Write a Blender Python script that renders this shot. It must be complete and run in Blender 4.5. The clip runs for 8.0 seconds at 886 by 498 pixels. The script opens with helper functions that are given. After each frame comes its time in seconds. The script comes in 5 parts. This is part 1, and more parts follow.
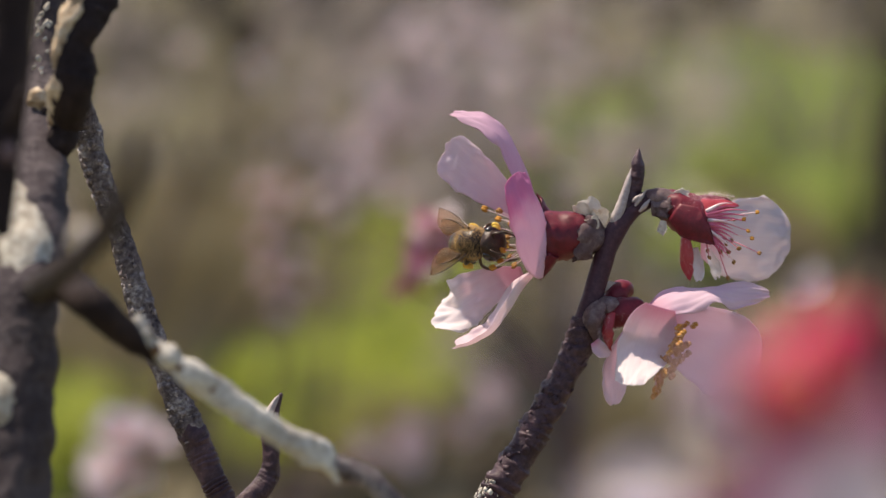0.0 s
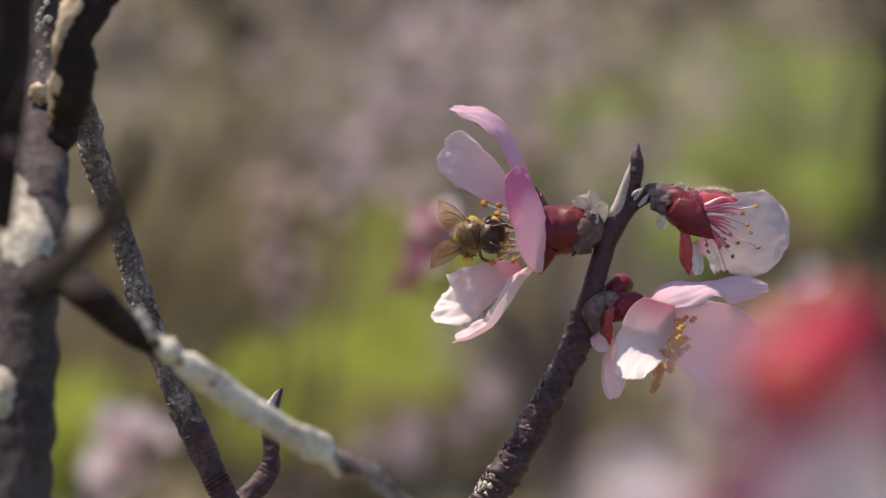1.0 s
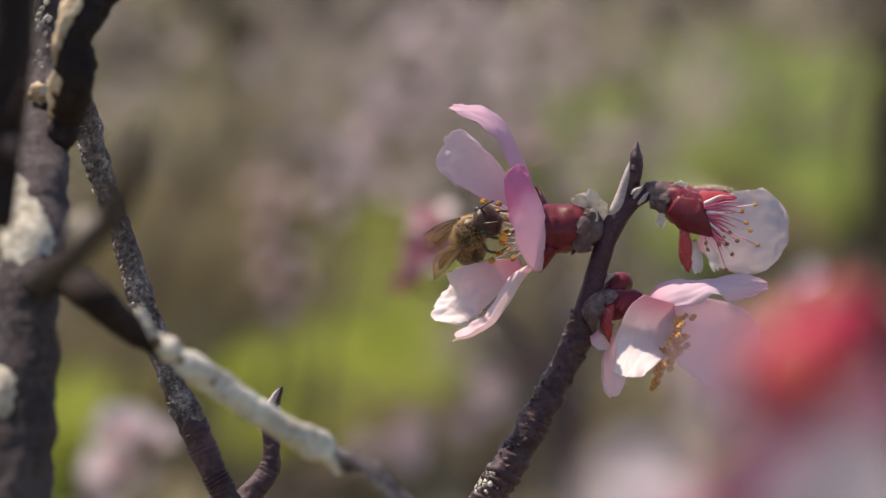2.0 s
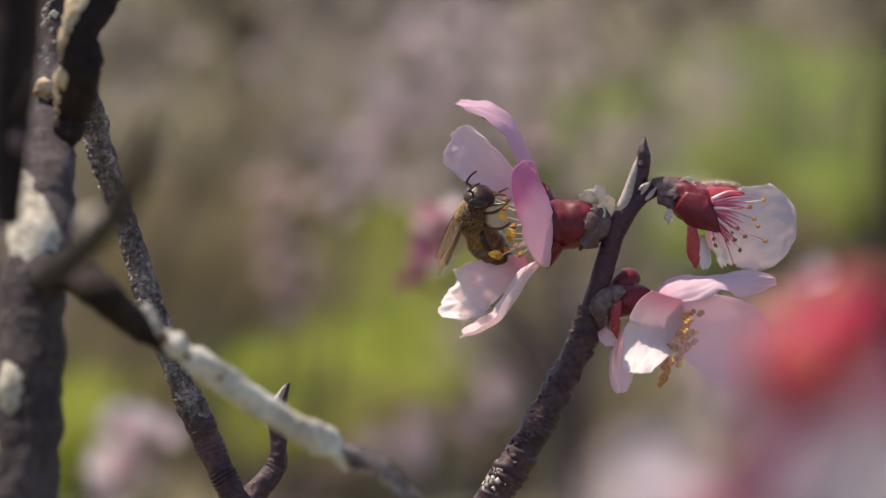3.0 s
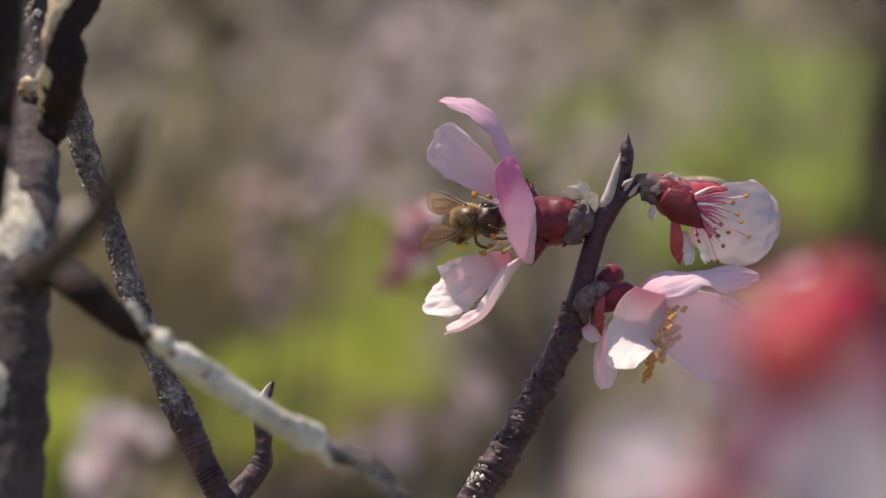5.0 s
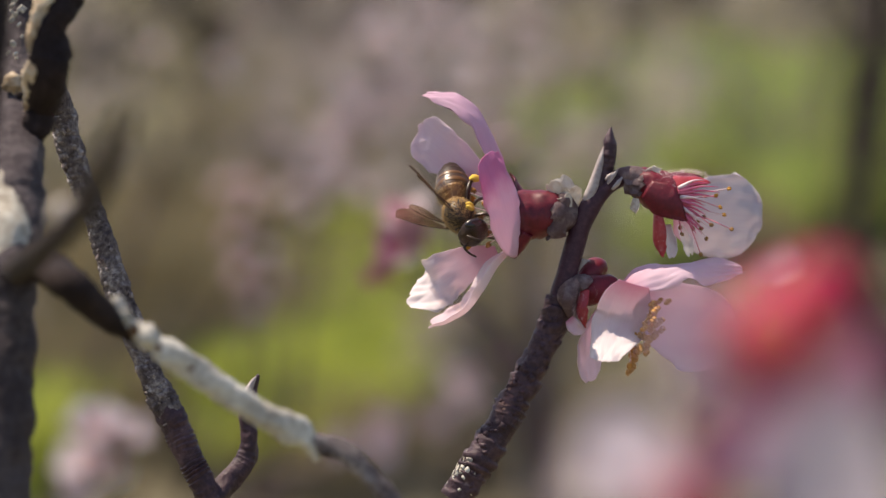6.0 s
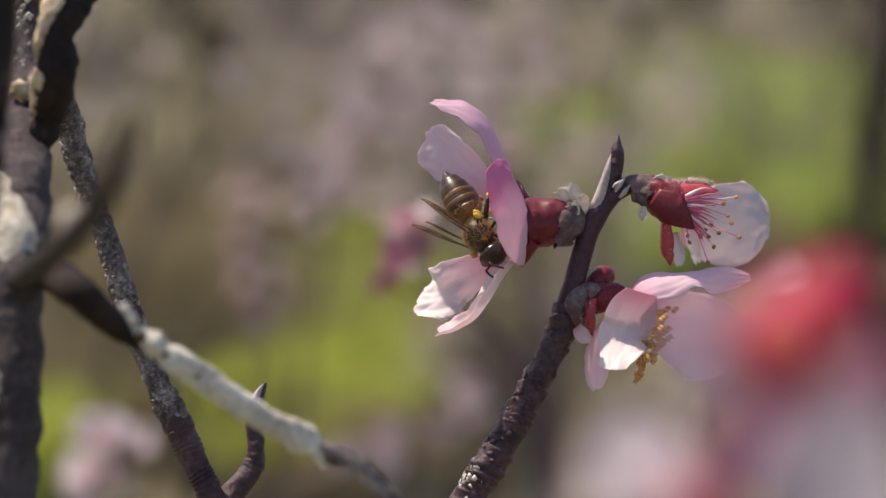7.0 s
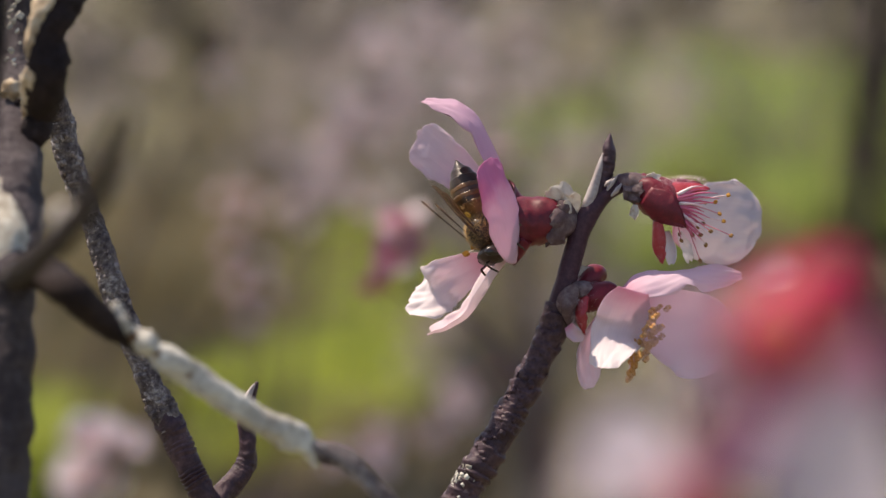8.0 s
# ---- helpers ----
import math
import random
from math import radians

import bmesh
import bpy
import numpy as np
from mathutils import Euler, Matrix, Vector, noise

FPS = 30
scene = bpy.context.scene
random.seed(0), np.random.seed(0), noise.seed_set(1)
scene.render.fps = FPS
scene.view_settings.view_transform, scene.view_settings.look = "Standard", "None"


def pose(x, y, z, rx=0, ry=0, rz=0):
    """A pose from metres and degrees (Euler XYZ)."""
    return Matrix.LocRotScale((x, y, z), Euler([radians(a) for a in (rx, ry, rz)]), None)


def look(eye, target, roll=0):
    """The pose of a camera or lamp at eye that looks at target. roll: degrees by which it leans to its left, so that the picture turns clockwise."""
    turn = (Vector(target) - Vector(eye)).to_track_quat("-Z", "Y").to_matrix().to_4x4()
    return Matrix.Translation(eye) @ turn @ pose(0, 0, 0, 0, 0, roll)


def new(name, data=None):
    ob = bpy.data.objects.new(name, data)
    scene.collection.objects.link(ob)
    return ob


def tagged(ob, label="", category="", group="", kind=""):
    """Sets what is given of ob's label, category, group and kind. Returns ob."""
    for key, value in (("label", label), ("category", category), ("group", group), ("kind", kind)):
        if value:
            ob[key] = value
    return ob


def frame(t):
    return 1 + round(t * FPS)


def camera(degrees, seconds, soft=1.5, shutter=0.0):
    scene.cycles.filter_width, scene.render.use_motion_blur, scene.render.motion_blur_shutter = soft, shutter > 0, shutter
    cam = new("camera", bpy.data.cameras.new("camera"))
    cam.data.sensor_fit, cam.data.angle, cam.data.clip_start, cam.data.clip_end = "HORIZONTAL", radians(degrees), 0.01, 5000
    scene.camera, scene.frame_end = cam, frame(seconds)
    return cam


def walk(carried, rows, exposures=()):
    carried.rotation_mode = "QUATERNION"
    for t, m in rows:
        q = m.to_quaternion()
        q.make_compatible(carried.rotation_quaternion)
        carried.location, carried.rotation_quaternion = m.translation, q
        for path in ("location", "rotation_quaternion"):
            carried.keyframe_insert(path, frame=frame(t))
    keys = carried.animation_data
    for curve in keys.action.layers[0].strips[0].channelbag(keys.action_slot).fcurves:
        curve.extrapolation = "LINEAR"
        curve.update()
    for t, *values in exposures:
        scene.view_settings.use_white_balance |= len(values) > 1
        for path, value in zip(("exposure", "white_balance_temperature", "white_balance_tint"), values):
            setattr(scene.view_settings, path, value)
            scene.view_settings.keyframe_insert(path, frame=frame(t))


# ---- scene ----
cam = camera(15.6, 8.0)
walk(cam, [
    (0, pose(0.00000, -0.41786, 1.35131, 83.000, -0.000, 0.000)),
    (0.5, pose(-0.00006, -0.41922, 1.35129, 82.967, -0.029, -0.040)),
    (1, pose(-0.00010, -0.41886, 1.35100, 82.961, 0.058, -0.027)),
    (1.5, pose(-0.00013, -0.41978, 1.35099, 82.979, 0.132, -0.099)),
    (3, pose(-0.00039, -0.41841, 1.35026, 82.958, 0.231, 0.035)),
    (3.5, pose(-0.00047, -0.42070, 1.35041, 83.046, 0.201, -0.081)),
    (4, pose(-0.00063, -0.41906, 1.35008, 83.092, 0.239, -0.124)),
    (5.5, pose(-0.00079, -0.41966, 1.34941, 82.970, 0.572, -0.466)),
    (6, pose(-0.00077, -0.42073, 1.34944, 82.940, 0.629, -0.634)),
    (6.5, pose(-0.00095, -0.42006, 1.34895, 82.975, 0.793, -0.633)),
    (7, pose(-0.00112, -0.42030, 1.34904, 83.129, 0.591, -0.549)),
    (7.5, pose(-0.00097, -0.41994, 1.34878, 83.189, 0.585, -0.558)),
    (8, pose(-0.00117, -0.42002, 1.34860, 83.161, 0.683, -0.713)),
], [(0.0, 0.58, 7150, 16.5), (8.0, 0.58, 7150, 16.5)])
# macro lens: opening of 7 mm, sharp at the blossoms
cam.data.dof.use_dof = True
cam.data.dof.focus_distance = 0.421
cam.data.dof.aperture_fstop = 18.0
cam.data.dof.aperture_blades = 9

# ---- world, sun and exposure ----
SUN = Vector((-0.42, 0.22, 0.88)).normalized()
world = bpy.data.worlds.new("sky")
scene.world = world
world.use_nodes = True
sky = world.node_tree.nodes.new("ShaderNodeTexSky")
sky.sky_type = "NISHITA"
sky.sun_disc = False
sky.sun_elevation = math.asin(SUN.z)
sky.sun_rotation = math.atan2(SUN.x, SUN.y)
back = world.node_tree.nodes["Background"]
back.inputs["Strength"].default_value = 0.125
world.node_tree.links.new(sky.outputs["Color"], back.inputs["Color"])
lamp = bpy.data.lights.new("sun", "SUN")
lamp.energy = 4.3
lamp.angle = radians(0.53)
lamp.color = (1.0, 0.92, 0.78)
sun = new("sun", lamp)
sun.matrix_world = look((0, 0, 0), -SUN)

# ---- materials ----


def material(name):
    m = bpy.data.materials.new(name)
    m.use_nodes = True
    return m, m.node_tree.nodes, m.node_tree.links, m.node_tree.nodes["Principled BSDF"]


def ramp(nodes, stops):
    r = nodes.new("ShaderNodeValToRGB")
    while len(r.color_ramp.elements) < len(stops):
        r.color_ramp.elements.new(0.5)
    for e, (p, c) in zip(r.color_ramp.elements, stops):
        e.position, e.color = p, (*c, 1)
    return r


def noise_tex(nodes, links, scale, detail=4.0, rough=0.6, stretch=(1, 1, 1)):
    co = nodes.new("ShaderNodeTexCoord")
    mp = nodes.new("ShaderNodeMapping")
    mp.inputs["Scale"].default_value = stretch
    n = nodes.new("ShaderNodeTexNoise")
    n.inputs["Scale"].default_value = scale
    n.inputs["Detail"].default_value = detail
    n.inputs["Roughness"].default_value = rough
    links.new(co.outputs["Object"], mp.inputs["Vector"])
    links.new(mp.outputs["Vector"], n.inputs["Vector"])
    return n


def mottled(name, stops, scale, fine, roughness=0.7, bump=0.3, dist=0.0002, spec=0.4, metal=0.0, sss=0.0):
    """Two scales of noise between the given colours, with fine relief."""
    m, nodes, links, bsdf = material(name)
    a = noise_tex(nodes, links, scale)
    b = noise_tex(nodes, links, fine, 6)
    mix = nodes.new("ShaderNodeMath")
    mix.operation = "MULTIPLY_ADD"
    mix.inputs[1].default_value = 0.45
    half = nodes.new("ShaderNodeMath")
    half.operation = "MULTIPLY"
    half.inputs[1].default_value = 0.55
    links.new(a.outputs["Fac"], half.inputs[0])
    links.new(b.outputs["Fac"], mix.inputs[0])
    links.new(half.outputs[0], mix.inputs[2])
    r = ramp(nodes, stops)
    links.new(mix.outputs[0], r.inputs["Fac"])
    links.new(r.outputs["Color"], bsdf.inputs["Base Color"])
    bp = nodes.new("ShaderNodeBump")
    bp.inputs["Strength"].default_value = bump
    bp.inputs["Distance"].default_value = dist
    links.new(b.outputs["Fac"], bp.inputs["Height"])
    links.new(bp.outputs["Normal"], bsdf.inputs["Normal"])
    bsdf.inputs["Roughness"].default_value = roughness
    bsdf.inputs["Specular IOR Level"].default_value = spec
    bsdf.inputs["Metallic"].default_value = metal
    return m


def let_light_through(m, share):
    """Thin leaf: mixes in light that passes from the far side, in the leaf's own colour."""
    nodes, links = m.node_tree.nodes, m.node_tree.links
    bsdf = nodes["Principled BSDF"]
    tr = nodes.new("ShaderNodeBsdfTranslucent")
    links.new(bsdf.inputs["Base Color"].links[0].from_socket, tr.inputs["Color"])
    mx = nodes.new("ShaderNodeMixShader")
    mx.inputs["Fac"].default_value = share
    links.new(bsdf.outputs[0], mx.inputs[1])
    links.new(tr.outputs[0], mx.inputs[2])
    links.new(mx.outputs[0], nodes["Material Output"].inputs["Surface"])


def petal_material(name, claw, blade_colour, rim, through_part=0.45, stops=(0.16, 0.48, 1.0)):
    """Thin petal: pigment from claw to rim along the petal, faint veins, light passes through."""
    m, nodes, links, bsdf = material(name)
    uv = nodes.new("ShaderNodeUVMap")
    uv.uv_map = "along"
    sep = nodes.new("ShaderNodeSeparateXYZ")
    links.new(uv.outputs["UV"], sep.inputs[0])
    n = noise_tex(nodes, links, 260, 3)
    wob = nodes.new("ShaderNodeMath")
    wob.operation = "MULTIPLY_ADD"
    wob.inputs[1].default_value = 0.30
    links.new(n.outputs["Fac"], wob.inputs[0])
    links.new(sep.outputs["X"], wob.inputs[2])
    r = ramp(nodes, list(zip(stops, (claw, blade_colour, rim))))
    links.new(wob.outputs[0], r.inputs["Fac"])
    # veins run lengthwise and spread
    vm = nodes.new("ShaderNodeMapping")
    vm.inputs["Scale"].default_value = (1.6, 26, 1)
    links.new(uv.outputs["UV"], vm.inputs["Vector"])
    vein = nodes.new("ShaderNodeTexNoise")
    vein.inputs["Scale"].default_value = 1.0
    vein.inputs["Detail"].default_value = 3
    links.new(vm.outputs["Vector"], vein.inputs["Vector"])
    tint = nodes.new("ShaderNodeMixRGB")
    tint.blend_type = "MULTIPLY"
    vr = ramp(nodes, [(0.36, (0.86, 0.74, 0.82)), (0.56, (1, 1, 1))])
    links.new(vein.outputs["Fac"], vr.inputs["Fac"])
    tint.inputs["Fac"].default_value = 0.20
    links.new(r.outputs["Color"], tint.inputs["Color1"])
    links.new(vr.outputs["Color"], tint.inputs["Color2"])
    links.new(tint.outputs["Color"], bsdf.inputs["Base Color"])
    bsdf.inputs["Roughness"].default_value = 0.6
    bsdf.inputs["Specular IOR Level"].default_value = 0.25
    bp = nodes.new("ShaderNodeBump")
    bp.inputs["Strength"].default_value = 0.07
    bp.inputs["Distance"].default_value = 0.0002
    links.new(vein.outputs["Fac"], bp.inputs["Height"])
    links.new(bp.outputs["Normal"], bsdf.inputs["Normal"])
    tr = nodes.new("ShaderNodeBsdfTranslucent")
    links.new(tint.outputs["Color"], tr.inputs["Color"])
    mx = nodes.new("ShaderNodeMixShader")
    mx.inputs["Fac"].default_value = through_part
    out = nodes["Material Output"]
    links.new(bsdf.outputs[0], mx.inputs[1])
    links.new(tr.outputs[0], mx.inputs[2])
    links.new(mx.outputs[0], out.inputs["Surface"])
    return m


M_PETAL = petal_material("petal_pink", (0.70, 0.32, 0.45), (0.77, 0.58, 0.68), (0.81, 0.67, 0.75))
M_PETAL_ROSY = petal_material("petal_rosy", (0.72, 0.34, 0.48), (0.72, 0.46, 0.60), (0.75, 0.53, 0.65))
M_PETAL_LILAC = petal_material("petal_lilac", (0.72, 0.42, 0.55), (0.76, 0.60, 0.69), (0.78, 0.66, 0.73))
M_PETAL_ROSE = petal_material("petal_rose", (0.58, 0.10, 0.22), (0.66, 0.22, 0.36), (0.70, 0.34, 0.47))
M_PETAL_PALE = petal_material("petal_pale", (0.70, 0.36, 0.47), (0.79, 0.63, 0.70), (0.84, 0.78, 0.79))
M_PETAL_DEEP = petal_material("petal_deep", (0.80, 0.60, 0.69), (0.78, 0.52, 0.65), (0.72, 0.27, 0.47), 0.45, (0.16, 0.74, 0.97))
M_PETAL_CURL = petal_material("petal_curl", (0.80, 0.58, 0.66), (0.84, 0.74, 0.77), (0.84, 0.70, 0.75))
M_PETAL_DUSK = petal_material("petal_dusk", (0.30, 0.05, 0.12), (0.44, 0.15, 0.26), (0.50, 0.22, 0.34), 0.25)
M_PETAL_WHITE = petal_material("petal_white", (0.70, 0.44, 0.51), (0.66, 0.59, 0.63), (0.68, 0.62, 0.66))
M_PETAL_SNOW = petal_material("petal_snow", (0.80, 0.68, 0.72), (0.84, 0.79, 0.80), (0.85, 0.82, 0.82))
M_CALYX = mottled("calyx_red", [(0.3, (0.06, 0.004, 0.010)), (0.5, (0.125, 0.008, 0.018)), (0.72, (0.21, 0.018, 0.030))], 160, 1500, 0.45, 0.2, 0.0001, 0.35)
M_SEPAL = mottled("sepal_red", [(0.3, (0.20, 0.008, 0.018)), (0.6, (0.40, 0.035, 0.045))], 300, 2000, 0.4, 0.2, 0.0001, 0.5)
M_CALYX_NEAR = mottled("calyx_bright", [(0.3, (0.32, 0.008, 0.035)), (0.6, (0.50, 0.020, 0.07))], 300, 2200, 0.5, 0.3, 0.00015, 0.3)
M_SCALE = mottled("bud_scale", [(0.3, (0.11, 0.058, 0.062)), (0.5, (0.21, 0.14, 0.145)), (0.70, (0.42, 0.34, 0.33))], 260, 1300, 0.55, 0.15, 0.0001)
let_light_through(M_SCALE, 0.5)
M_SCALE_DRY = mottled("bud_scale_dry", [(0.3, (0.42, 0.28, 0.17)), (0.45, (0.68, 0.62, 0.55)), (0.7, (0.82, 0.80, 0.76))], 200, 1500, 0.8, 0.3, 0.0001)
let_light_through(M_SCALE_DRY, 0.4)
M_TWIG = mottled("twig_bark", [(0.25, (0.012, 0.006, 0.010)), (0.46, (0.040, 0.019, 0.028)), (0.62, (0.090, 0.048, 0.058)), (0.76, (0.34, 0.26, 0.25))], 200, 1500, 0.55, 0.7, 0.0003, 0.35)
M_SHOOT = mottled("young_bark", [(0.3, (0.024, 0.009, 0.016)), (0.5, (0.050, 0.020, 0.032)), (0.7, (0.095, 0.045, 0.058))], 180, 1500, 0.55, 0.5, 0.0002, 0.3)
M_PEEL = mottled("peeled_bark", [(0.3, (0.20, 0.15, 0.15)), (0.5, (0.37, 0.32, 0.31)), (0.7, (0.52, 0.48, 0.45))], 260, 1600, 0.7, 0.35, 0.0002)
M_BARK = mottled("old_bark", [(0.30, (0.020, 0.014, 0.017)), (0.43, (0.075, 0.058, 0.060)), (0.54, (0.18, 0.152, 0.15)), (0.66, (0.46, 0.42, 0.40))], 330, 1700, 0.85, 1.0, 0.0006, 0.25)
M_FLAKE = mottled("bark_flakes", [(0.32, (0.05, 0.035, 0.038)), (0.48, (0.20, 0.165, 0.16)), (0.66, (0.48, 0.44, 0.42))], 420, 2000, 0.9, 0.5, 0.0002, 0.2)
M_TAN = mottled("tan_bark", [(0.3, (0.16, 0.10, 0.055)), (0.45, (0.38, 0.28, 0.18)), (0.62, (0.62, 0.53, 0.40))], 200, 1200, 0.9, 0.6, 0.0004, 0.2)
M_TAN_DARK = mottled("rusty_bark", [(0.3, (0.07, 0.035, 0.018)), (0.6, (0.20, 0.11, 0.06))], 200, 1200, 0.9, 0.6, 0.0004, 0.2)
M_LICHEN = mottled("lichen_bark", [(0.3, (0.10, 0.075, 0.055)), (0.42, (0.36, 0.33, 0.28)), (0.56, (0.60, 0.58, 0.52)), (0.75, (0.74, 0.74, 0.68))], 170, 1300, 0.9, 0.8, 0.0004, 0.2)
M_GREY = mottled("grey_bark", [(0.28, (0.13, 0.10, 0.08)), (0.42, (0.30, 0.27, 0.22)), (0.55, (0.48, 0.46, 0.40)), (0.72, (0.60, 0.60, 0.53))], 60, 900, 0.9, 0.7, 0.0004, 0.2)
M_LIMB = mottled("limb_bark", [(0.30, (0.024, 0.018, 0.021)), (0.48, (0.052, 0.042, 0.046)), (0.62, (0.095, 0.080, 0.083)), (0.76, (0.28, 0.25, 0.24))], 110, 1000, 0.85, 0.9, 0.0005, 0.2)
# near-black bark: the shade on the shaded branches is put into this colour
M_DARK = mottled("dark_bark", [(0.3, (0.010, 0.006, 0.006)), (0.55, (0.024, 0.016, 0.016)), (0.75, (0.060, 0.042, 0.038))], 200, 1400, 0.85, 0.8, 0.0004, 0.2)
M_FILAMENT = mottled("filament", [(0.3, (0.70, 0.40, 0.46)), (0.6, (0.84, 0.74, 0.72))], 200, 900, 0.5, 0.1)
M_FILAMENT_SOFT = mottled("filament_soft", [(0.3, (0.62, 0.44, 0.52)), (0.6, (0.72, 0.54, 0.62))], 160, 900, 0.5, 0.1)
M_FILAMENT_RED = mottled("filament_red", [(0.3, (0.52, 0.05, 0.13)), (0.6, (0.74, 0.36, 0.40))], 160, 900, 0.5, 0.1)
M_FILAMENT_ROSE = mottled("filament_rose", [(0.3, (0.50, 0.05, 0.14)), (0.6, (0.66, 0.16, 0.26))], 160, 900, 0.5, 0.1)
M_ANTHER = mottled("anther", [(0.3, (0.30, 0.12, 0.010)), (0.6, (0.48, 0.23, 0.028))], 500, 3000, 0.7, 0.6, 0.0001)
M_ANTHER_BROWN = mottled("anther_brown", [(0.3, (0.12, 0.045, 0.02)), (0.6, (0.38, 0.20, 0.05))], 500, 3000, 0.7, 0.6, 0.0001)
M_ANTHER_PALE = mottled("anther_fresh", [(0.3, (0.60, 0.38, 0.04)), (0.6, (0.76, 0.56, 0.10))], 500, 3000, 0.7, 0.5, 0.0001)
M_BEE_DARK = mottled("bee_dark", [(0.3, (0.012, 0.007, 0.005)), (0.6, (0.038, 0.020, 0.010))], 500, 4000, 0.38, 0.35, 0.00005, 0.35)
M_BEE_HEAD = mottled("bee_head", [(0.3, (0.010, 0.005, 0.004)), (0.6, (0.042, 0.019, 0.010))], 500, 4000, 0.36, 0.7, 0.0001, 0.35)
M_BEE_BROWN = mottled("bee_brown", [(0.3, (0.026, 0.012, 0.005)), (0.6, (0.07, 0.032, 0.011))], 500, 4000, 0.32, 0.4, 0.00005, 0.6)
M_BEE_AMBER = mottled("bee_amber", [(0.3, (0.10, 0.045, 0.013)), (0.6, (0.22, 0.105, 0.03))], 500, 4000, 0.36, 0.35, 0.00005, 0.5)
M_BEE_BAND = mottled("bee_band", [(0.3, (0.075, 0.034, 0.011)), (0.6, (0.16, 0.075, 0.023))], 500, 4000, 0.36, 0.35, 0.00005, 0.5)
M_FUZZ = mottled("bee_fuzz", [(0.3, (0.23, 0.14, 0.056)), (0.6, (0.48, 0.32, 0.14))], 700, 3000, 0.8, 0.1)
M_HAIR = mottled("white_hair", [(0.3, (0.62, 0.42, 0.42)), (0.6, (0.78, 0.66, 0.64))], 400, 2000, 0.5, 0.1)
M_EYE = mottled("bee_eye", [(0.3, (0.008, 0.005, 0.005)), (0.6, (0.020, 0.012, 0.010))], 900, 9000, 0.2, 0.3, 0.00003, 0.6)
M_POLLEN = mottled("pollen", [(0.3, (0.62, 0.36, 0.04)), (0.6, (0.80, 0.58, 0.10))], 700, 4000, 0.9, 0.8, 0.0001)
M_SOIL = mottled("meadow_soil", [(0.30, (0.07, 0.061, 0.044)), (0.45, (0.125, 0.109, 0.074)), (0.56, (0.15, 0.143, 0.075)), (0.70, (0.26, 0.222, 0.18))], 0.9, 7, 0.95, 0.6, 0.02, 0.1)
M_GRASS = mottled("grass_blades", [(0.36, (0.15, 0.17, 0.04)), (0.5, (0.38, 0.43, 0.085)), (0.64, (0.64, 0.68, 0.16))], 5.5, 9, 0.6, 0.1, 0.001, 0.3)
M_GRASS_FAR = mottled("meadow_blades", [(0.36, (0.18, 0.21, 0.05)), (0.5, (0.37, 0.44, 0.12)), (0.64, (0.58, 0.66, 0.24))], 2.5, 6, 0.6, 0.1, 0.001, 0.3)
M_WEED = mottled("weed_leaves", [(0.36, (0.13, 0.11, 0.06)), (0.5, (0.27, 0.225, 0.125)), (0.64, (0.42, 0.35, 0.22))], 5.0, 9, 0.7, 0.1, 0.001, 0.2)
let_light_through(M_GRASS, 0.45)
let_light_through(M_GRASS_FAR, 0.45)
let_light_through(M_WEED, 0.3)
M_STRAW = mottled("dry_grass", [(0.36, (0.08, 0.065, 0.045)), (0.62, (0.30, 0.255, 0.18))], 4.0, 8, 0.8, 0.1, 0.001, 0.2)
M_TRUNK = mottled("orchard_bark", [(0.3, (0.10, 0.085, 0.07)), (0.55, (0.22, 0.19, 0.16)), (0.75, (0.36, 0.32, 0.28))], 9, 60, 0.9, 0.9, 0.01, 0.2)
# darker copy of the orchard bark, with shade put into the colour
M_SHADED_WOOD = mottled("twigs_shade_in_colour", [(0.3, (0.03, 0.024, 0.022)), (0.55, (0.07, 0.055, 0.05)), (0.75, (0.13, 0.105, 0.095))], 9, 60, 0.9, 0.9, 0.01, 0.2)
M_CROWN = mottled("far_blossom_pink", [(0.3, (0.40, 0.31, 0.30)), (0.5, (0.52, 0.44, 0.40)), (0.7, (0.66, 0.61, 0.53))], 2.5, 30, 0.7, 0.1, 0.001, 0.2)


def wing_material():
    m, nodes, links, bsdf = material("bee_wing")
    bsdf.inputs["Base Color"].default_value = (0.26, 0.16, 0.085, 1)
    bsdf.inputs["Roughness"].default_value = 0.25
    n = noise_tex(nodes, links, 900, 3)
    bp = nodes.new("ShaderNodeBump")
    bp.inputs["Strength"].default_value = 0.4
    bp.inputs["Distance"].default_value = 0.0001
    links.new(n.outputs["Fac"], bp.inputs["Height"])
    links.new(bp.outputs["Normal"], bsdf.inputs["Normal"])
    clear = nodes.new("ShaderNodeBsdfTransparent")
    clear.inputs["Color"].default_value = (0.92, 0.85, 0.76, 1)
    mx = nodes.new("ShaderNodeMixShader")
    mx.inputs["Fac"].default_value = 0.20
    links.new(clear.outputs[0], mx.inputs[1])
    links.new(bsdf.outputs[0], mx.inputs[2])
    links.new(mx.outputs[0], nodes["Material Output"].inputs["Surface"])
    return m


M_WING = wing_material()

# ---- building helpers (lengths in millimetres, x right, y away, z up, in a space leaning 7 degrees) ----
SPACE = pose(0, 0, 1.3, -7, 0, 0)


def thing(name, base, label, category, group="", kind=""):
    ob = new(name)
    ob.empty_display_size = 0.005
    ob.matrix_basis = SPACE @ Matrix.Translation(Vector(base) * 0.001)
    ob["base_mm"] = base
    return tagged(ob, label, category, group, kind)


def to_mesh(name, bm, mat, origin):
    for v in bm.verts:
        v.co = (v.co - origin) * 0.001
    for f in bm.faces:
        f.smooth = True
    me = bpy.data.meshes.new(name)
    bm.to_mesh(me)
    bm.free()
    me.materials.append(mat)
    return me


